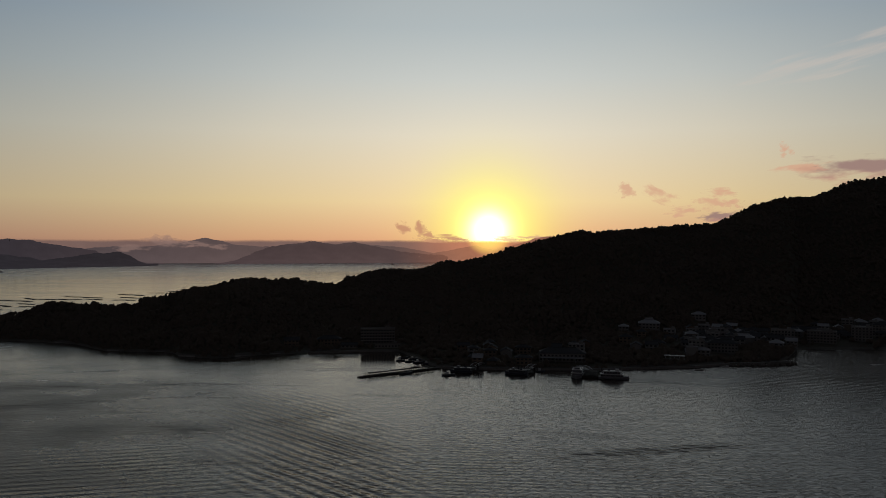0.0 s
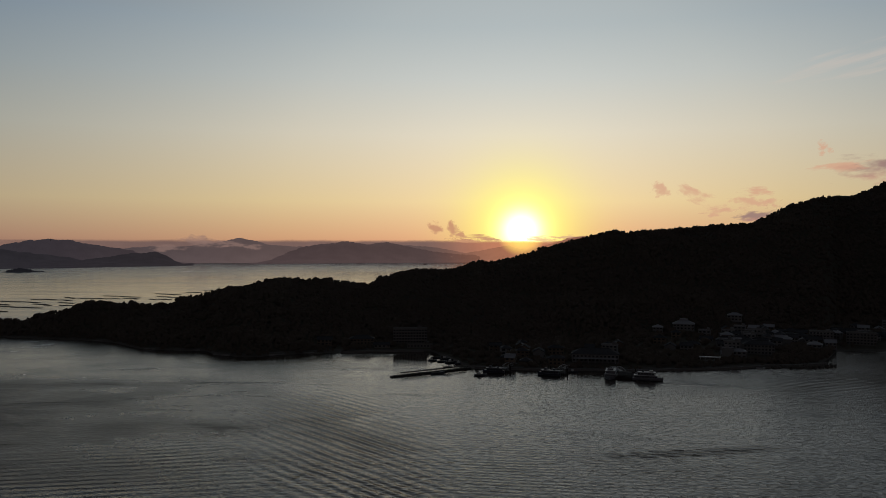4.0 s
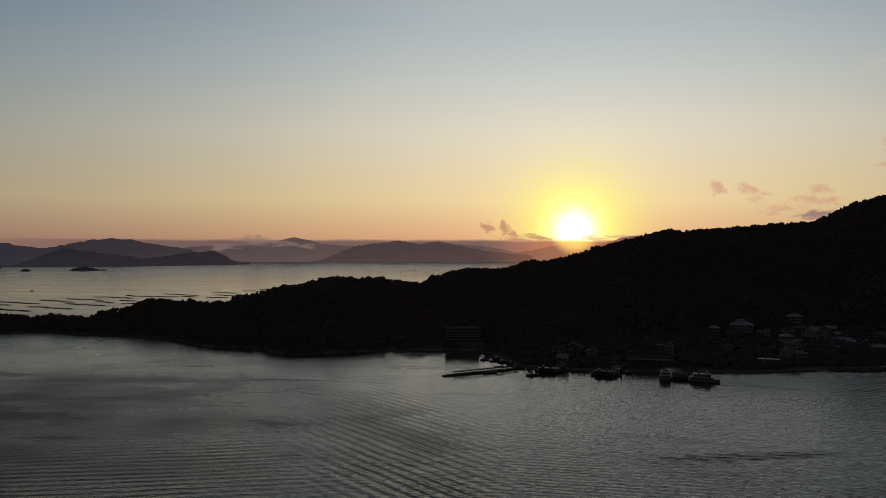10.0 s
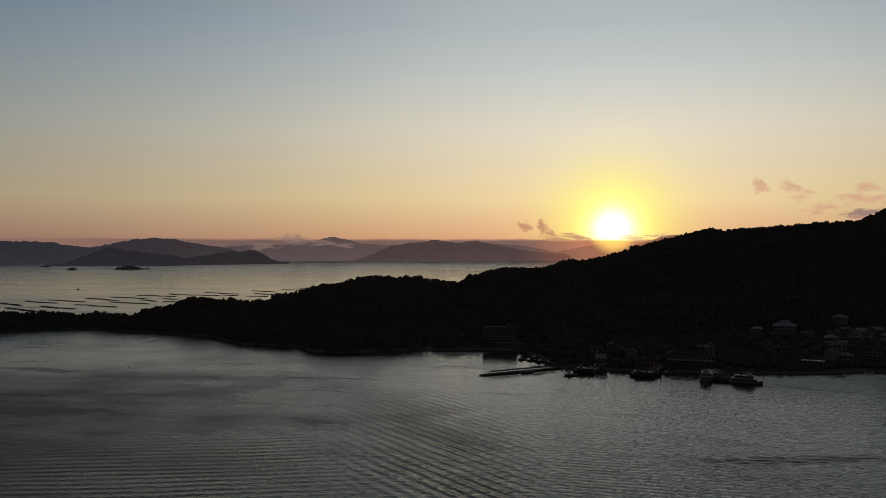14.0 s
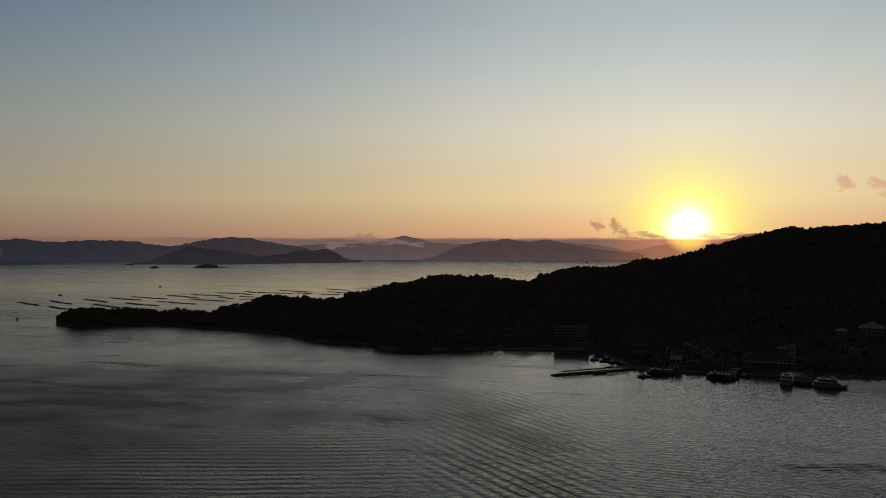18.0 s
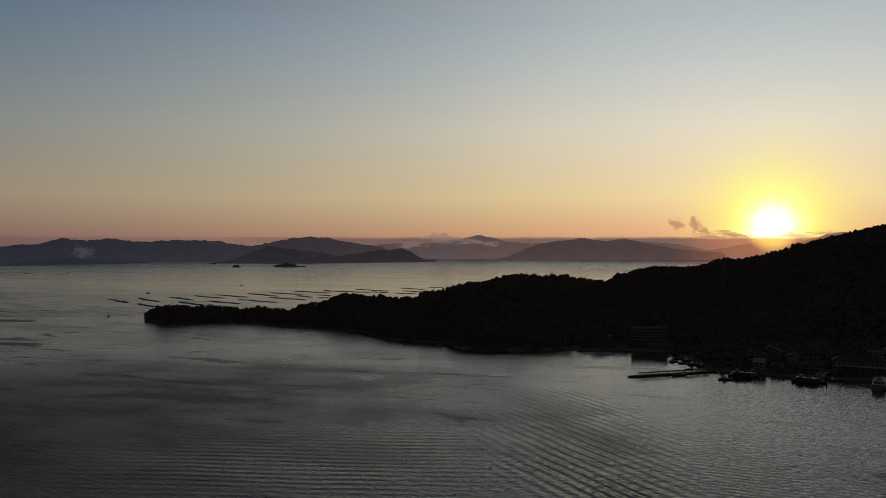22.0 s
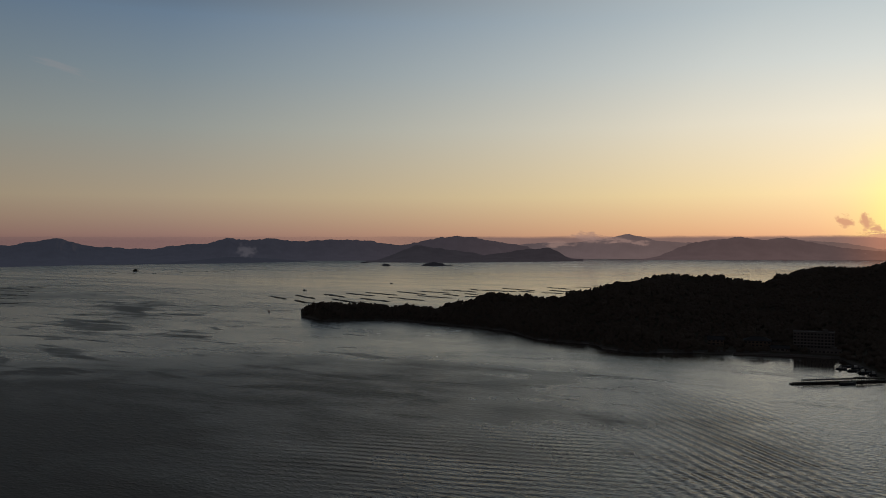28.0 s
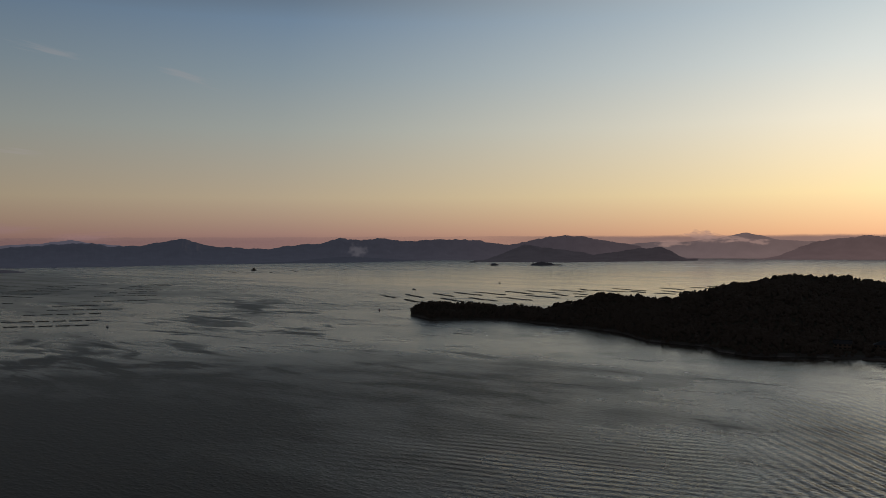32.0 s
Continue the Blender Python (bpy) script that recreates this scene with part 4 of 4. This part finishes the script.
def street_lamp(az, d):
    x, y = spot(az, d)
    ob = thing("street_lamp", pose(x, y, land(x, y), 0, 0, az), "tall steel street lamp, lit, by the waterfront", "street lamp", "lit street lamps")
    part("pole", tubed((0, 0, -0.5), (0, 0, 6.6), 0.11, 0.07, n=8), M_STEEL, ob)
    part("arm", tubed((0, 0, 6.5), (0, -1.4, 6.9), 0.05, 0.04, n=6), M_STEEL, ob)
    head = part("lamp_head", boxed(0, -1.7, 6.85, 0.35, 0.8, 0.16, taper=0.05), M_STEEL, ob)
    part("lamp_glass", boxed(0, -1.7, 6.68, 0.4, 0.7, 0.17, bevel=0.04), M_LAMP, head)


street_lamp(-23.5, 893)


# ---- boats ----
def hull(L, B, H, sheer=0.6, full=0.55):
    """A lofted hull, bow towards +x, keel below the water."""
    st = 13
    verts, faces = [], []
    for i in range(st):
        t = i / (st - 1)
        x = (t - 0.5) * L
        b = B / 2 * (1 - max(0, (t - full) / (1 - full)) ** 2.2) * (0.86 + 0.14 * min(1, t * 5))
        z = H + sheer * max(0, t - 0.4) ** 2 * 2.7
        b = max(b, 0.05)
        verts += [(x, -b * 0.25, -0.9), (x, -b * 0.86, 0.0), (x, -b, z * 0.6), (x, -b, z), (x, b, z), (x, b, z * 0.6), (x, b * 0.86, 0.0), (x, b * 0.25, -0.9)]
    for i in range(st - 1):
        a, c = i * 8, (i + 1) * 8
        for j in range(8):
            k = (j + 1) % 8
            faces.append((a + j, c + j, c + k, a + k))
    faces.append(tuple(range(7, -1, -1)))
    faces.append(tuple(range((st - 1) * 8, st * 8)))
    return solid(verts, faces)


def ferry(az, d, turn, L, B, label, decks=2, group="ferries at the landing", side=None, trim=None):
    side, trim = side or M_HULL_SHADED, trim or M_HULL
    p = bearing(az, d)
    ob = thing("ferry", pose(p.x, p.y, 0, 0, 0, turn), label, "ferry", group)
    part("hull", hull(L, B, 1.9, 1.0), side, ob)
    part("boot_stripe", hull(L * 1.003, B * 1.012, 0.45, 0.0), M_DARKHULL, ob, "dark waterline stripe")
    z, ln, wd, back = 1.9, L * 0.74, B * 0.86, -L * 0.06
    for k in range(decks):
        cabin = part("deckhouse", boxed(back, 0, z, ln, wd, 1.9, taper=0.15, bevel=0.12), side, ob)
        n = max(4, int(ln / 1.9))
        for i in range(n):
            for sy in (-1, 1):
                part("window", pane_mesh(1.5, 1.1), None, cabin, place=Matrix.Translation((back - ln / 2 + ln * (i + 0.5) / n, sy * (wd / 2 - 0.05), z + 0.55)))
        part("deck_edge", boxed(back, 0, z + 1.9, ln + 1.2, wd + 0.5, 0.40, bevel=0.08), trim, ob)
        z += 2.3
        ln, wd, back = ln * 0.74, wd * 0.9, back + L * 0.01
    bridge = part("wheelhouse", boxed(back + ln * 0.35, 0, z, L * 0.13, wd * 0.75, 1.6, taper=0.25, bevel=0.1), trim, ob)
    part("wheelhouse_window", boxed(back + ln * 0.35 + L * 0.058, 0, z + 0.6, 0.25, wd * 0.6, 0.7), M_GLASS, bridge)
    part("mast", tubed((back + ln * 0.2, 0, z), (back + ln * 0.2, 0, z + 3.6), 0.12, 0.06), M_STEEL, ob)
    part("mast_yard", boxed(back + ln * 0.2, 0, z + 2.4, 0.12, 2.0, 0.12), M_STEEL, ob)
    part("funnel", boxed(back - ln * 0.3, 0, z, 1.6, 1.2, 1.3, taper=0.15, bevel=0.1), M_DARKHULL, ob)
    for sy in (-1, 1):
        part("rail", boxed(back, sy * wd * 0.52, z + 0.95, ln * 0.95, 0.05, 0.06), M_STEEL, ob)
        for i in range(8):
            part("stanchion", boxed(back - ln * 0.47 + ln * 0.94 * i / 7, sy * wd * 0.52, z, 0.05, 0.05, 0.98), M_STEEL, ob)
    return ob


def small_boat(az, d, turn, L, label, cabin=True, dark=True):
    p = bearing(az, d)
    ob = thing("fishing_boat" if cabin else "skiff", pose(p.x, p.y, 0, 0, 0, turn), label, "boat", "small boats")
    part("hull", hull(L, L * 0.27, L * 0.075 + 0.35, L * 0.05), M_DARKHULL if dark else M_HULL, ob)
    part("gunwale", boxed(-L * 0.1, 0, L * 0.075 + 0.36, L * 0.72, L * 0.24, 0.1), M_BAMBOO, ob)
    if cabin:
        part("cabin", boxed(-L * 0.12, 0, L * 0.075 + 0.4, L * 0.26, L * 0.17, 1.7, taper=0.15, bevel=0.08), M_HULL, ob)
        part("cabin_window", boxed(L * 0.012 - 0.05, 0, L * 0.075 + 1.3, 0.12, L * 0.12, 0.5), M_GLASS, ob)
        part("mast", tubed((-L * 0.25, 0, L * 0.07), (-L * 0.25, 0, L * 0.07 + 3.6), 0.07, 0.04, n=6), M_STEEL, ob)
    return ob


def landing(az, d, turn, label, w=16, l=24, swing=0.0):
    """A floating landing stage with a link span to the shore."""
    p = bearing(az, d)
    ob = thing("landing_stage", pose(p.x, p.y, 0, 0, 0, turn), label, "landing stage", "ferry landings")
    part("pontoon", boxed(0, 0, -0.6, w, l, 1.9, bevel=0.2), M_BACKLIT, ob)
    part("deck", boxed(0, 0, 1.3, w - 0.5, l - 0.5, 0.12), M_BACKLIT, ob)
    part("shelter_roof", boxed(0, -2, 4.2, w * 0.7, l * 0.5, 0.3, taper=0.4), M_BACKLIT, ob)
    for sx in (-1, 1):
        for i in range(3):
            part("shelter_post", boxed(sx * w * 0.36, -2 - l * 0.26 + l * 0.26 * i, 1.4, 0.2, 0.2, 2.85), M_STEEL, ob)
    hinge = pose(0, l / 2 - 2, 0, 0, 0, swing) @ Matrix.Translation((0, 2 - l / 2, 0))
    span = boxed(0, 0, 0, 4.2, 26, 0.4)
    part("link_span", span, M_STEEL, ob, place=hinge @ pose(0, l / 2 + 11, 2.0, 3.0))
    for sx in (-2.2, 2.2):
        way = [(sx, l / 2 - 2 + 26 * i / 9, 2.2 + 2.4 * math.sin(3.1416 * i / 9)) for i in range(10)]
        bm = swept(way, 0.26, 5)
        truss = part("arch_truss", bm, M_HULL, ob, place=hinge)
        for i in range(1, 9):
            y = l / 2 - 2 + 26 * i / 9
            part("hanger", boxed(sx, y, 2.2, 0.2, 0.2, 2.4 * math.sin(3.1416 * i / 9)), M_HULL, truss)
    for sx in (-1, 1):
        for sy in (-1, 1):
            part("dolphin_pile", tubed((sx * (w / 2 + 0.6), sy * l * 0.4, -3), (sx * (w / 2 + 0.6), sy * l * 0.4, 5.2), 0.35, n=8), M_BACKLIT, ob)
    return ob


ferry(-9.45, 656, -94 - 9, 25, 9.5, "white two-deck ferry moored bow outward at the landing", 2)
ferry(-11.95, 650, -4 - 12, 23.5, 7.0, "white two-deck ferry lying alongside the landing", 2)
# shade on the next two small ferries is put into their darker paints
ferry(-1.3, 668, 172, 18, 5.6, "dark-shadowed small ferry moored at the root of the pier", 1, side=M_DARKHULL, trim=M_HULL_SHADED)
ferry(-5.2, 660, 160, 19, 6.0, "small passenger ferry tied up at the middle landing", 1, side=M_DARKHULL, trim=M_HULL_SHADED)
landing(-10.4, 662, -10, "steel landing pontoon with an arched link bridge", swing=22)
landing(-5.9, 668, -4, "steel landing pontoon with an arched gangway bridge", 12, 16, -24)
landing(-2.0, 676, 2, "small steel landing stage beside the pier", 10, 12, -28)
small_boat(2.6, 661, 36, 12.5, "dark fishing boat lying along the pier", False)
small_boat(-0.4, 652, 15, 11, "dark work boat near the pier's root")
small_boat(-11.3, 672, 20, 9, "small launch behind the ferries", True, False)
small_boat(-6.9, 678, 10, 8, "small launch at the quay", True, True)
small_boat(-17.6, 716, 5, 7.5, "white skiff at the quay wall", False, False)
small_boat(-19.2, 742, 0, 7.5, "white skiff moored near the breakwater", False, False)
for i, (a, d) in enumerate(((3.0, 735), (2.3, 728), (1.7, 722), (2.75, 752), (2.1, 744), (1.5, 738), (1.1, 715))):
    small_boat(a, d, 12 + 9 * (i % 3), 8.5 + i % 3, "small dark fishing boat moored in the cove", i % 2 == 0)
small_boat(59.45, 1086, 5, 4.6, "small dark open boat between the oyster rafts")
small_boat(38.95, 1745, 5, 9, "small dark fishing boat on the bay")
small_boat(32.9, 1990, 5, 8, "small dark fishing boat far out on the bay")


def barge(az, d, label):
    p = bearing(az, d)
    ob = thing("work_barge", pose(p.x, p.y, 0, 0, 0, az), label, "barge")
    part("hull", boxed(0, 0, -0.6, 20, 8, 2.6, taper=-0.4), M_RUST, ob)
    part("cargo_heap", boxed(0, 0, 2.0, 12, 7, 6.5, taper=3.0), M_RUST, ob)
    part("house", boxed(-7.8, 0, 2.0, 2.8, 5, 3, bevel=0.2), M_RUST, ob)
    part("mast", tubed((1, 0, 2.0), (1, 0, 12), 0.3, 0.15), M_RUST, ob)
    part("jib", tubed((1, 0, 10), (-7, 0, 4.6), 0.25, 0.15), M_RUST, ob)
    part("stay", tubed((1, 0, 11), (9, 0, 2.0), 0.2, 0.2), M_RUST, ob)


barge(50.05, 3030, "dark crane barge anchored far across the bay")
small_boat(3.55, 4150, 10, 16, "dark ship far out behind the ridge")


# ---- beacon off the point ----
def build_beacon():
    p = bearing(41.4, 1228)
    ob = thing("channel_beacon", Matrix.Translation(p) @ Matrix.Diagonal((0.9, 0.9, 0.72, 1)), "slim dark channel beacon standing in the sea off the point", "beacon")
    part("footing", tubed((0, 0, -2), (0, 0, 0.8), 2.0, 1.7, n=12), M_CONCRETE, ob)
    part("tower", tubed((0, 0, 0.8), (0, 0, 3.4), 1.3, 0.6, n=12), M_REDMARK, ob)
    part("gallery", tubed((0, 0, 3.4), (0, 0, 3.7), 1.0, 1.0, n=12), M_STEEL, ob)
    part("lantern", tubed((0, 0, 3.7), (0, 0, 4.5), 0.4, 0.3, n=8), M_STEEL, ob)
    part("ladder", boxed(0, -1.3, 0.8, 0.5, 0.1, 2.6), M_STEEL, ob)
    # a light mast on the point itself
    q = bearing(38.2, 1122)
    ob = thing("light_mast", Matrix.Translation((q.x, q.y, land(q.x, q.y))), "thin light mast rising over the trees of the point", "mast")
    part("pole", tubed((0, 0, -0.5), (0, 0, 12), 0.2, 0.1), M_STEEL, ob)
    part("lamp_housing", tubed((0, 0, 12), (0, 0, 12.7), 0.4, 0.3), M_STEEL, ob)
    q = bearing(28.18, 4480)
    ob = thing("relay_mast", Matrix.Translation((q.x, q.y, 122)), "thin relay mast on the summit across the bay", "mast")
    part("lattice", tubed((0, 0, -6), (0, 0, 12), 1.0, 0.5, n=4), M_RUST, ob)
    part("antenna_drum", tubed((0, 0, 5), (0, 0, 7), 1.5, 1.5, n=8), M_RUST, ob)


build_beacon()


# ---- oyster rafts ----
RAFTS_LONG = [(41.4, 1588, 40.9, 1569), (40.9, 1553, 40.3, 1490), (39.5, 1597, 38.3, 1499), (39.5, 1459, 38.9, 1403), (38.9, 1403, 38.2, 1376), (37.5, 1608, 36.2, 1524), (36.9, 1481, 36.4, 1438), (36.4, 1438, 35.3, 1384), (36.0, 1639, 34.2, 1553), (35.0, 1493, 34.3, 1449), (34.3, 1449, 33.0, 1408), (34.6, 1655, 32.5, 1568), (33.1, 1506, 32.1, 1477), (32.1, 1477, 30.7, 1422), (32.5, 1672, 30.5, 1585), (31.0, 1553, 28.7, 1480)]
RAFTS_MORE = [(30.9, 1691, 28.8, 1621), (29.2, 1731, 26.9, 1660), (29.2, 1587, 28.1, 1541), (27.7, 1606, 26.8, 1576), (27.3, 1754, 26.8, 1716), (26.6, 1717, 24.1, 1670), (27.7, 1526, 26.6, 1514), (25.0, 1781, 22.8, 1712), (23.8, 1689, 22.9, 1657), (22.2, 1643, 20.9, 1617), (21.9, 1816, 20.3, 1764), (21.7, 1718, 20.3, 1671), (19.9, 1849, 19.0, 1835), (18.7, 1902, 18.0, 1886), (18.9, 1815, 17.8, 1802)]
RAFTS_BAY = [(65.6, 1151, 60.5, 1125), (65.6, 1224, 59.9, 1192), (64.5, 1323, 59.7, 1303), (63.1, 1401, 58.4, 1377), (62.8, 1484, 59.1, 1472), (61.1, 1569, 56.9, 1558), (60.3, 1720, 56.3, 1698), (60.1, 1791, 56.4, 1774), (59.4, 1841, 56.3, 1834), (59.1, 1921, 55.9, 1916), (58.8, 1985, 55.6, 2007), (58.2, 2051, 55.4, 2082), (57.7, 2122, 55.0, 2132), (65.6, 1598, 64.8, 1599), (65.6, 1817, 63.8, 1744), (65.6, 1897, 62.8, 1839), (65.2, 1973, 62.1, 1910), (64.7, 2009, 61.6, 1991), (63.7, 2085, 61.3, 2084), (63.1, 2150, 59.4, 2184), (65.6, 2241, 64.5, 2213)]


def make_raft(length, width):
    ob = thing("oyster_raft", Matrix.Identity(4), "dark low bamboo oyster raft on floats", "oyster raft", "oyster rafts in the bay")
    bm = bmesh.new()
    for i in range(4):
        add_box(bm, 0, (i / 3 - 0.5) * width, 0.28, length, 0.3, 0.22)
    n = int(length / 1.6)
    for i in range(n):
        add_box(bm, (i / (n - 1) - 0.5) * (length - 0.4), 0, 0.50, 0.8, width + 0.5, 0.16)
    tagged(part("pole_lattice", bm, M_BAMBOO, ob), kind="stuff")
    fl = mesh_of("float", boxed(0, 0, -0.3, 1.8, 1.2, 0.58, bevel=0.12), M_DARKHULL)
    for i in range(3):
        for sy in (-0.4, 0.4):
            part("float", fl, None, ob, place=Matrix.Translation(((i - 1) * length * 0.38, sy * width, 0)))
    return ob


def lay_rafts():
    rng = random.Random(8)
    big, small = make_raft(16.0, 6.6), make_raft(16.0, 4.6)
    used = set()

    def put(model, m):
        if model not in used:
            used.add(model)
            model.matrix_basis = m
        else:
            copy_thing(model, m)

    for a0, d0, a1, d1 in RAFTS_LONG + RAFTS_MORE:
        p, q = bearing(a0, d0), bearing(a1, d1)
        v = q - p
        n = max(1, round(v.length / 16.2))
        turn = math.degrees(math.atan2(v.y, v.x))
        for i in range(n):
            c = p + v * ((i + 0.5) / n) + Vector((0, rng.uniform(-3.6, 3.6), 0))
            put(big, pose(c.x, c.y, 0, 0, 0, turn + rng.uniform(-7, 7)))
    for a0, d0, a1, d1 in RAFTS_BAY:
        p, q = bearing(a0, d0), bearing(a1, d1)
        v = q - p
        turn = math.degrees(math.atan2(v.y, v.x))
        n = max(1, round(v.length / 20.5))
        for i in range(n):
            if rng.random() < 0.06:
                continue
            c = p + v * ((i + 0.5) / n) + Vector((rng.uniform(-1.5, 1.5), rng.uniform(-1, 1), 0))
            put(small, pose(c.x, c.y, 0, 0, 0, turn + rng.uniform(-3, 3)))


lay_rafts()


def far_floats():
    """Rows of far small rafts and floats before the mainland."""
    rng = random.Random(21)
    me = mesh_of("float_bed", boxed(0, 0, -0.2, 13, 6, 0.9, taper=0.3), M_BAMBOO)
    for i in range(20):
        a = 51.8 - 8.0 * i / 19 + rng.uniform(-0.15, 0.15)
        p = bearing(a, 2880 + rng.uniform(-90, 110))
        tagged(part("float_bed", me, None, None, place=pose(p.x, p.y, 0, 0, 0, rng.uniform(-20, 20))), "dark float bed far out before the mainland", "float bed", "float beds far across the bay")


far_floats()


# ---- single trees that stand out on the shore and skyline ----
def make_tree(seed, height, spread):
    rng = random.Random(seed)
    ob = thing("tree", Matrix.Identity(4), "tall dark evergreen tree rising above the woods", "tree", "trees that stand out")
    trunk = part("trunk", tubed((0, 0, -0.8), (0, 0, height * 0.55), height * 0.030, height * 0.012, n=7), M_BARK, ob)
    tips = []
    for i in range(6):
        t, h = 6.283 * i / 6 + rng.uniform(-0.4, 0.4), height * rng.uniform(0.22, 0.5)
        tip = Vector((math.cos(t) * spread * 0.6, math.sin(t) * spread * 0.6, h + height * 0.14))
        part("limb", tubed((0, 0, h), tip, height * 0.011, height * 0.004, n=5), M_BARK, trunk)
        tips.append(tip)
    tips += [Vector((0, 0, height * 0.72)), Vector((0, 0, height * 0.55))]
    bm = bmesh.new()
    for c in tips:
        for k in range(46):
            r = spread * 0.55
            o = Vector((rng.gauss(0, 1), rng.gauss(0, 1), rng.gauss(0, 0.75))) * r * 0.5
            s = rng.uniform(0.35, 0.7)
            u = Vector((rng.gauss(0, 1), rng.gauss(0, 1), rng.gauss(0, 1))).normalized()
            w1 = u.orthogonal().normalized()
            q = [c + o + u * s + w1 * s * 0.2, c + o + w1 * s, c + o - u * s, c + o - w1 * s * 0.8]
            bm.faces.new([bm.verts.new(x) for x in q])
    part("crown", bm, M_LEAF, ob)
    return ob


def plant_trees():
    rng = random.Random(5)
    models = [make_tree(31, 8.6, 3.6), make_tree(32, 7.8, 3.9), make_tree(33, 9.2, 3.2)]
    first = set()
    spots = [(38.3 - 0.85 * i + rng.uniform(-0.15, 0.15), rng.uniform(0.5, 0.95)) for i in range(44)]
    for k, (a, u) in enumerate(spots):
        d = float(SHORE(a)) + float(WIDTH(a)) * (u if k % 4 else 0.98)
        p = bearing(a, d)
        z = land(p.x, p.y)
        if z < 0.8 or town_at(a, d - float(SHORE(a))):
            continue
        model = models[k % 3]
        m = pose(p.x, p.y, z - 1.6, 0, 0, rng.uniform(0, 360))
        if model in first:
            copy_thing(model, m)
        else:
            first.add(model)
            model.matrix_basis = m


plant_trees()
scatter_woods()


# ---- clouds, far behind everything ----
def cloud(az, el, wide, high, material, label, tilt=0.0, d=4780):
    c = bearing(az, d, EYE + d * math.tan(radians(el)))
    n, rows = 16, 8
    verts = []
    for i in range(n):
        for j in range(rows):
            x, y = i / (n - 1) * 2 - 1, j / (rows - 1) * 2 - 1
            verts.append((x, y, 0.15 * (1 - x * x) * (1 - y * y)))
    ob = new("backdrop_cloud", sheet_mesh("backdrop_cloud", verts, grid_faces(n, rows), material))
    k = d * math.tan(radians(1.0)) / 2
    ob.matrix_basis = look(c, (0, 0, EYE)) @ pose(0, 0, 0, 0, 0, -tilt) @ Matrix.Diagonal((wide * k, high * k, 60, 1))
    ob.visible_shadow = False
    tagged(ob, label, "cloud", kind="structure")


cloud(1.70, 1.05, 1.1, 1.5, M_CLOUD_SUN, "small hooked mauve cloud beside the sun", 25)
cloud(1.12, 0.74, 1.2, 0.6, M_CLOUD_SUN, "tail of the hooked cloud beside the sun", -12)
cloud(2.84, 1.17, 1.4, 1.0, M_CLOUD_SUN, "tiny mauve cloud beside the sun", -10)
cloud(-14.8, 3.45, 3.6, 1.7, M_CLOUD_ROSE, "small torn rose cloud in the evening sky", -22)
cloud(-12.75, 3.76, 1.8, 1.3, M_CLOUD_ROSE, "tiny rose cloud in the evening sky", 15)
cloud(-16.4, 2.25, 2.8, 0.8, M_CLOUD_ROSE, "thin rose streak above the hill", 8)
cloud(-18.9, 3.52, 3.0, 0.7, M_CLOUD_ROSE, "faint rose streak above the hill")
cloud(-18.4, 2.78, 2.8, 1.3, M_CLOUD_ROSE, "thin rose cloud above the hill", 5)
cloud(-19.8, 2.75, 1.8, 0.8, M_CLOUD_ROSE, "tiny rose cloud above the hill")
cloud(-18.9, 1.90, 3.6, 1.1, M_CLOUD_GREY, "thin mauve streak above the hill", 8)
cloud(-26.9, 4.72, 8.6, 2.0, M_CLOUD_GREY, "mauve cloud lying over the hill's shoulder")
cloud(-24.0, 4.9, 4.4, 1.1, M_CLOUD_ROSE, "rose shreds at the edge of the mauve cloud", 4)
cloud(-22.8, 6.2, 1.4, 1.1, M_CLOUD_ROSE, "tiny rose shred above the mauve cloud")
cloud(-24.9, 11.5, 13.5, 2.4, M_CIRRUS, "long pale streak of cirrus", 12)
cloud(-30.5, 13.2, 12.0, 2.4, M_CIRRUS, "pale streak of cirrus", 14)
cloud(19.2, 0.20, 2.8, 1.0, M_CLOUD_PALE, "rose-lit cloud lying on the far mountain", d=4570)
cloud(18.1, 0.02, 2.6, 0.7, M_CLOUD_PALE, "rose-lit cloud lying on the far mountain", d=4570)
cloud(21.05, -0.26, 2.4, 0.7, M_CLOUD_PALE, "pale shred of cloud before the far mountain", d=4570)
cloud(16.8, -0.06, 2.6, 0.5, M_CLOUD_PALE, "pale shred of cloud before the far mountain", d=4570)
cloud(15.4, -0.20, 1.6, 0.5, M_CLOUD_PALE, "pale shred of cloud before the far mountain", d=4570)
cloud(-0.3, 0.36, 3.6, 0.7, M_CLOUD_SUN, "low torn clouds along the top of the haze bank")
cloud(0.9, 0.28, 2.6, 0.5, M_CLOUD_SUN, "low torn clouds along the top of the haze bank")
cloud(-4.7, 0.34, 3.6, 0.6, M_CLOUD_ROSE, "low rose streak on the horizon beside the sun")
cloud(-6.3, 0.50, 2.6, 0.5, M_CLOUD_ROSE, "low rose streak on the horizon beside the sun")
cloud(67.5, 0.62, 10.0, 1.5, M_VAPOUR, "mauve vapour over the mainland hills", 4, d=4925)
cloud(61.0, 0.35, 6.0, 0.7, M_VAPOUR, "mauve vapour over the mainland hills", 2, d=4925)
cloud(54.4, 11.0, 5.6, 0.9, M_WISP, "faint wisp of cirrus", -12)
cloud(62.5, 12.0, 6.5, 0.9, M_WISP, "faint wisp of cirrus", -10)
cloud(64.5, 5.6, 5.0, 0.6, M_WISP, "faint wisp of cirrus", -6)
cloud(42.9, -0.72, 1.7, 1.4, M_SMOKE, "white smoke rising from the far shore", d=4080)
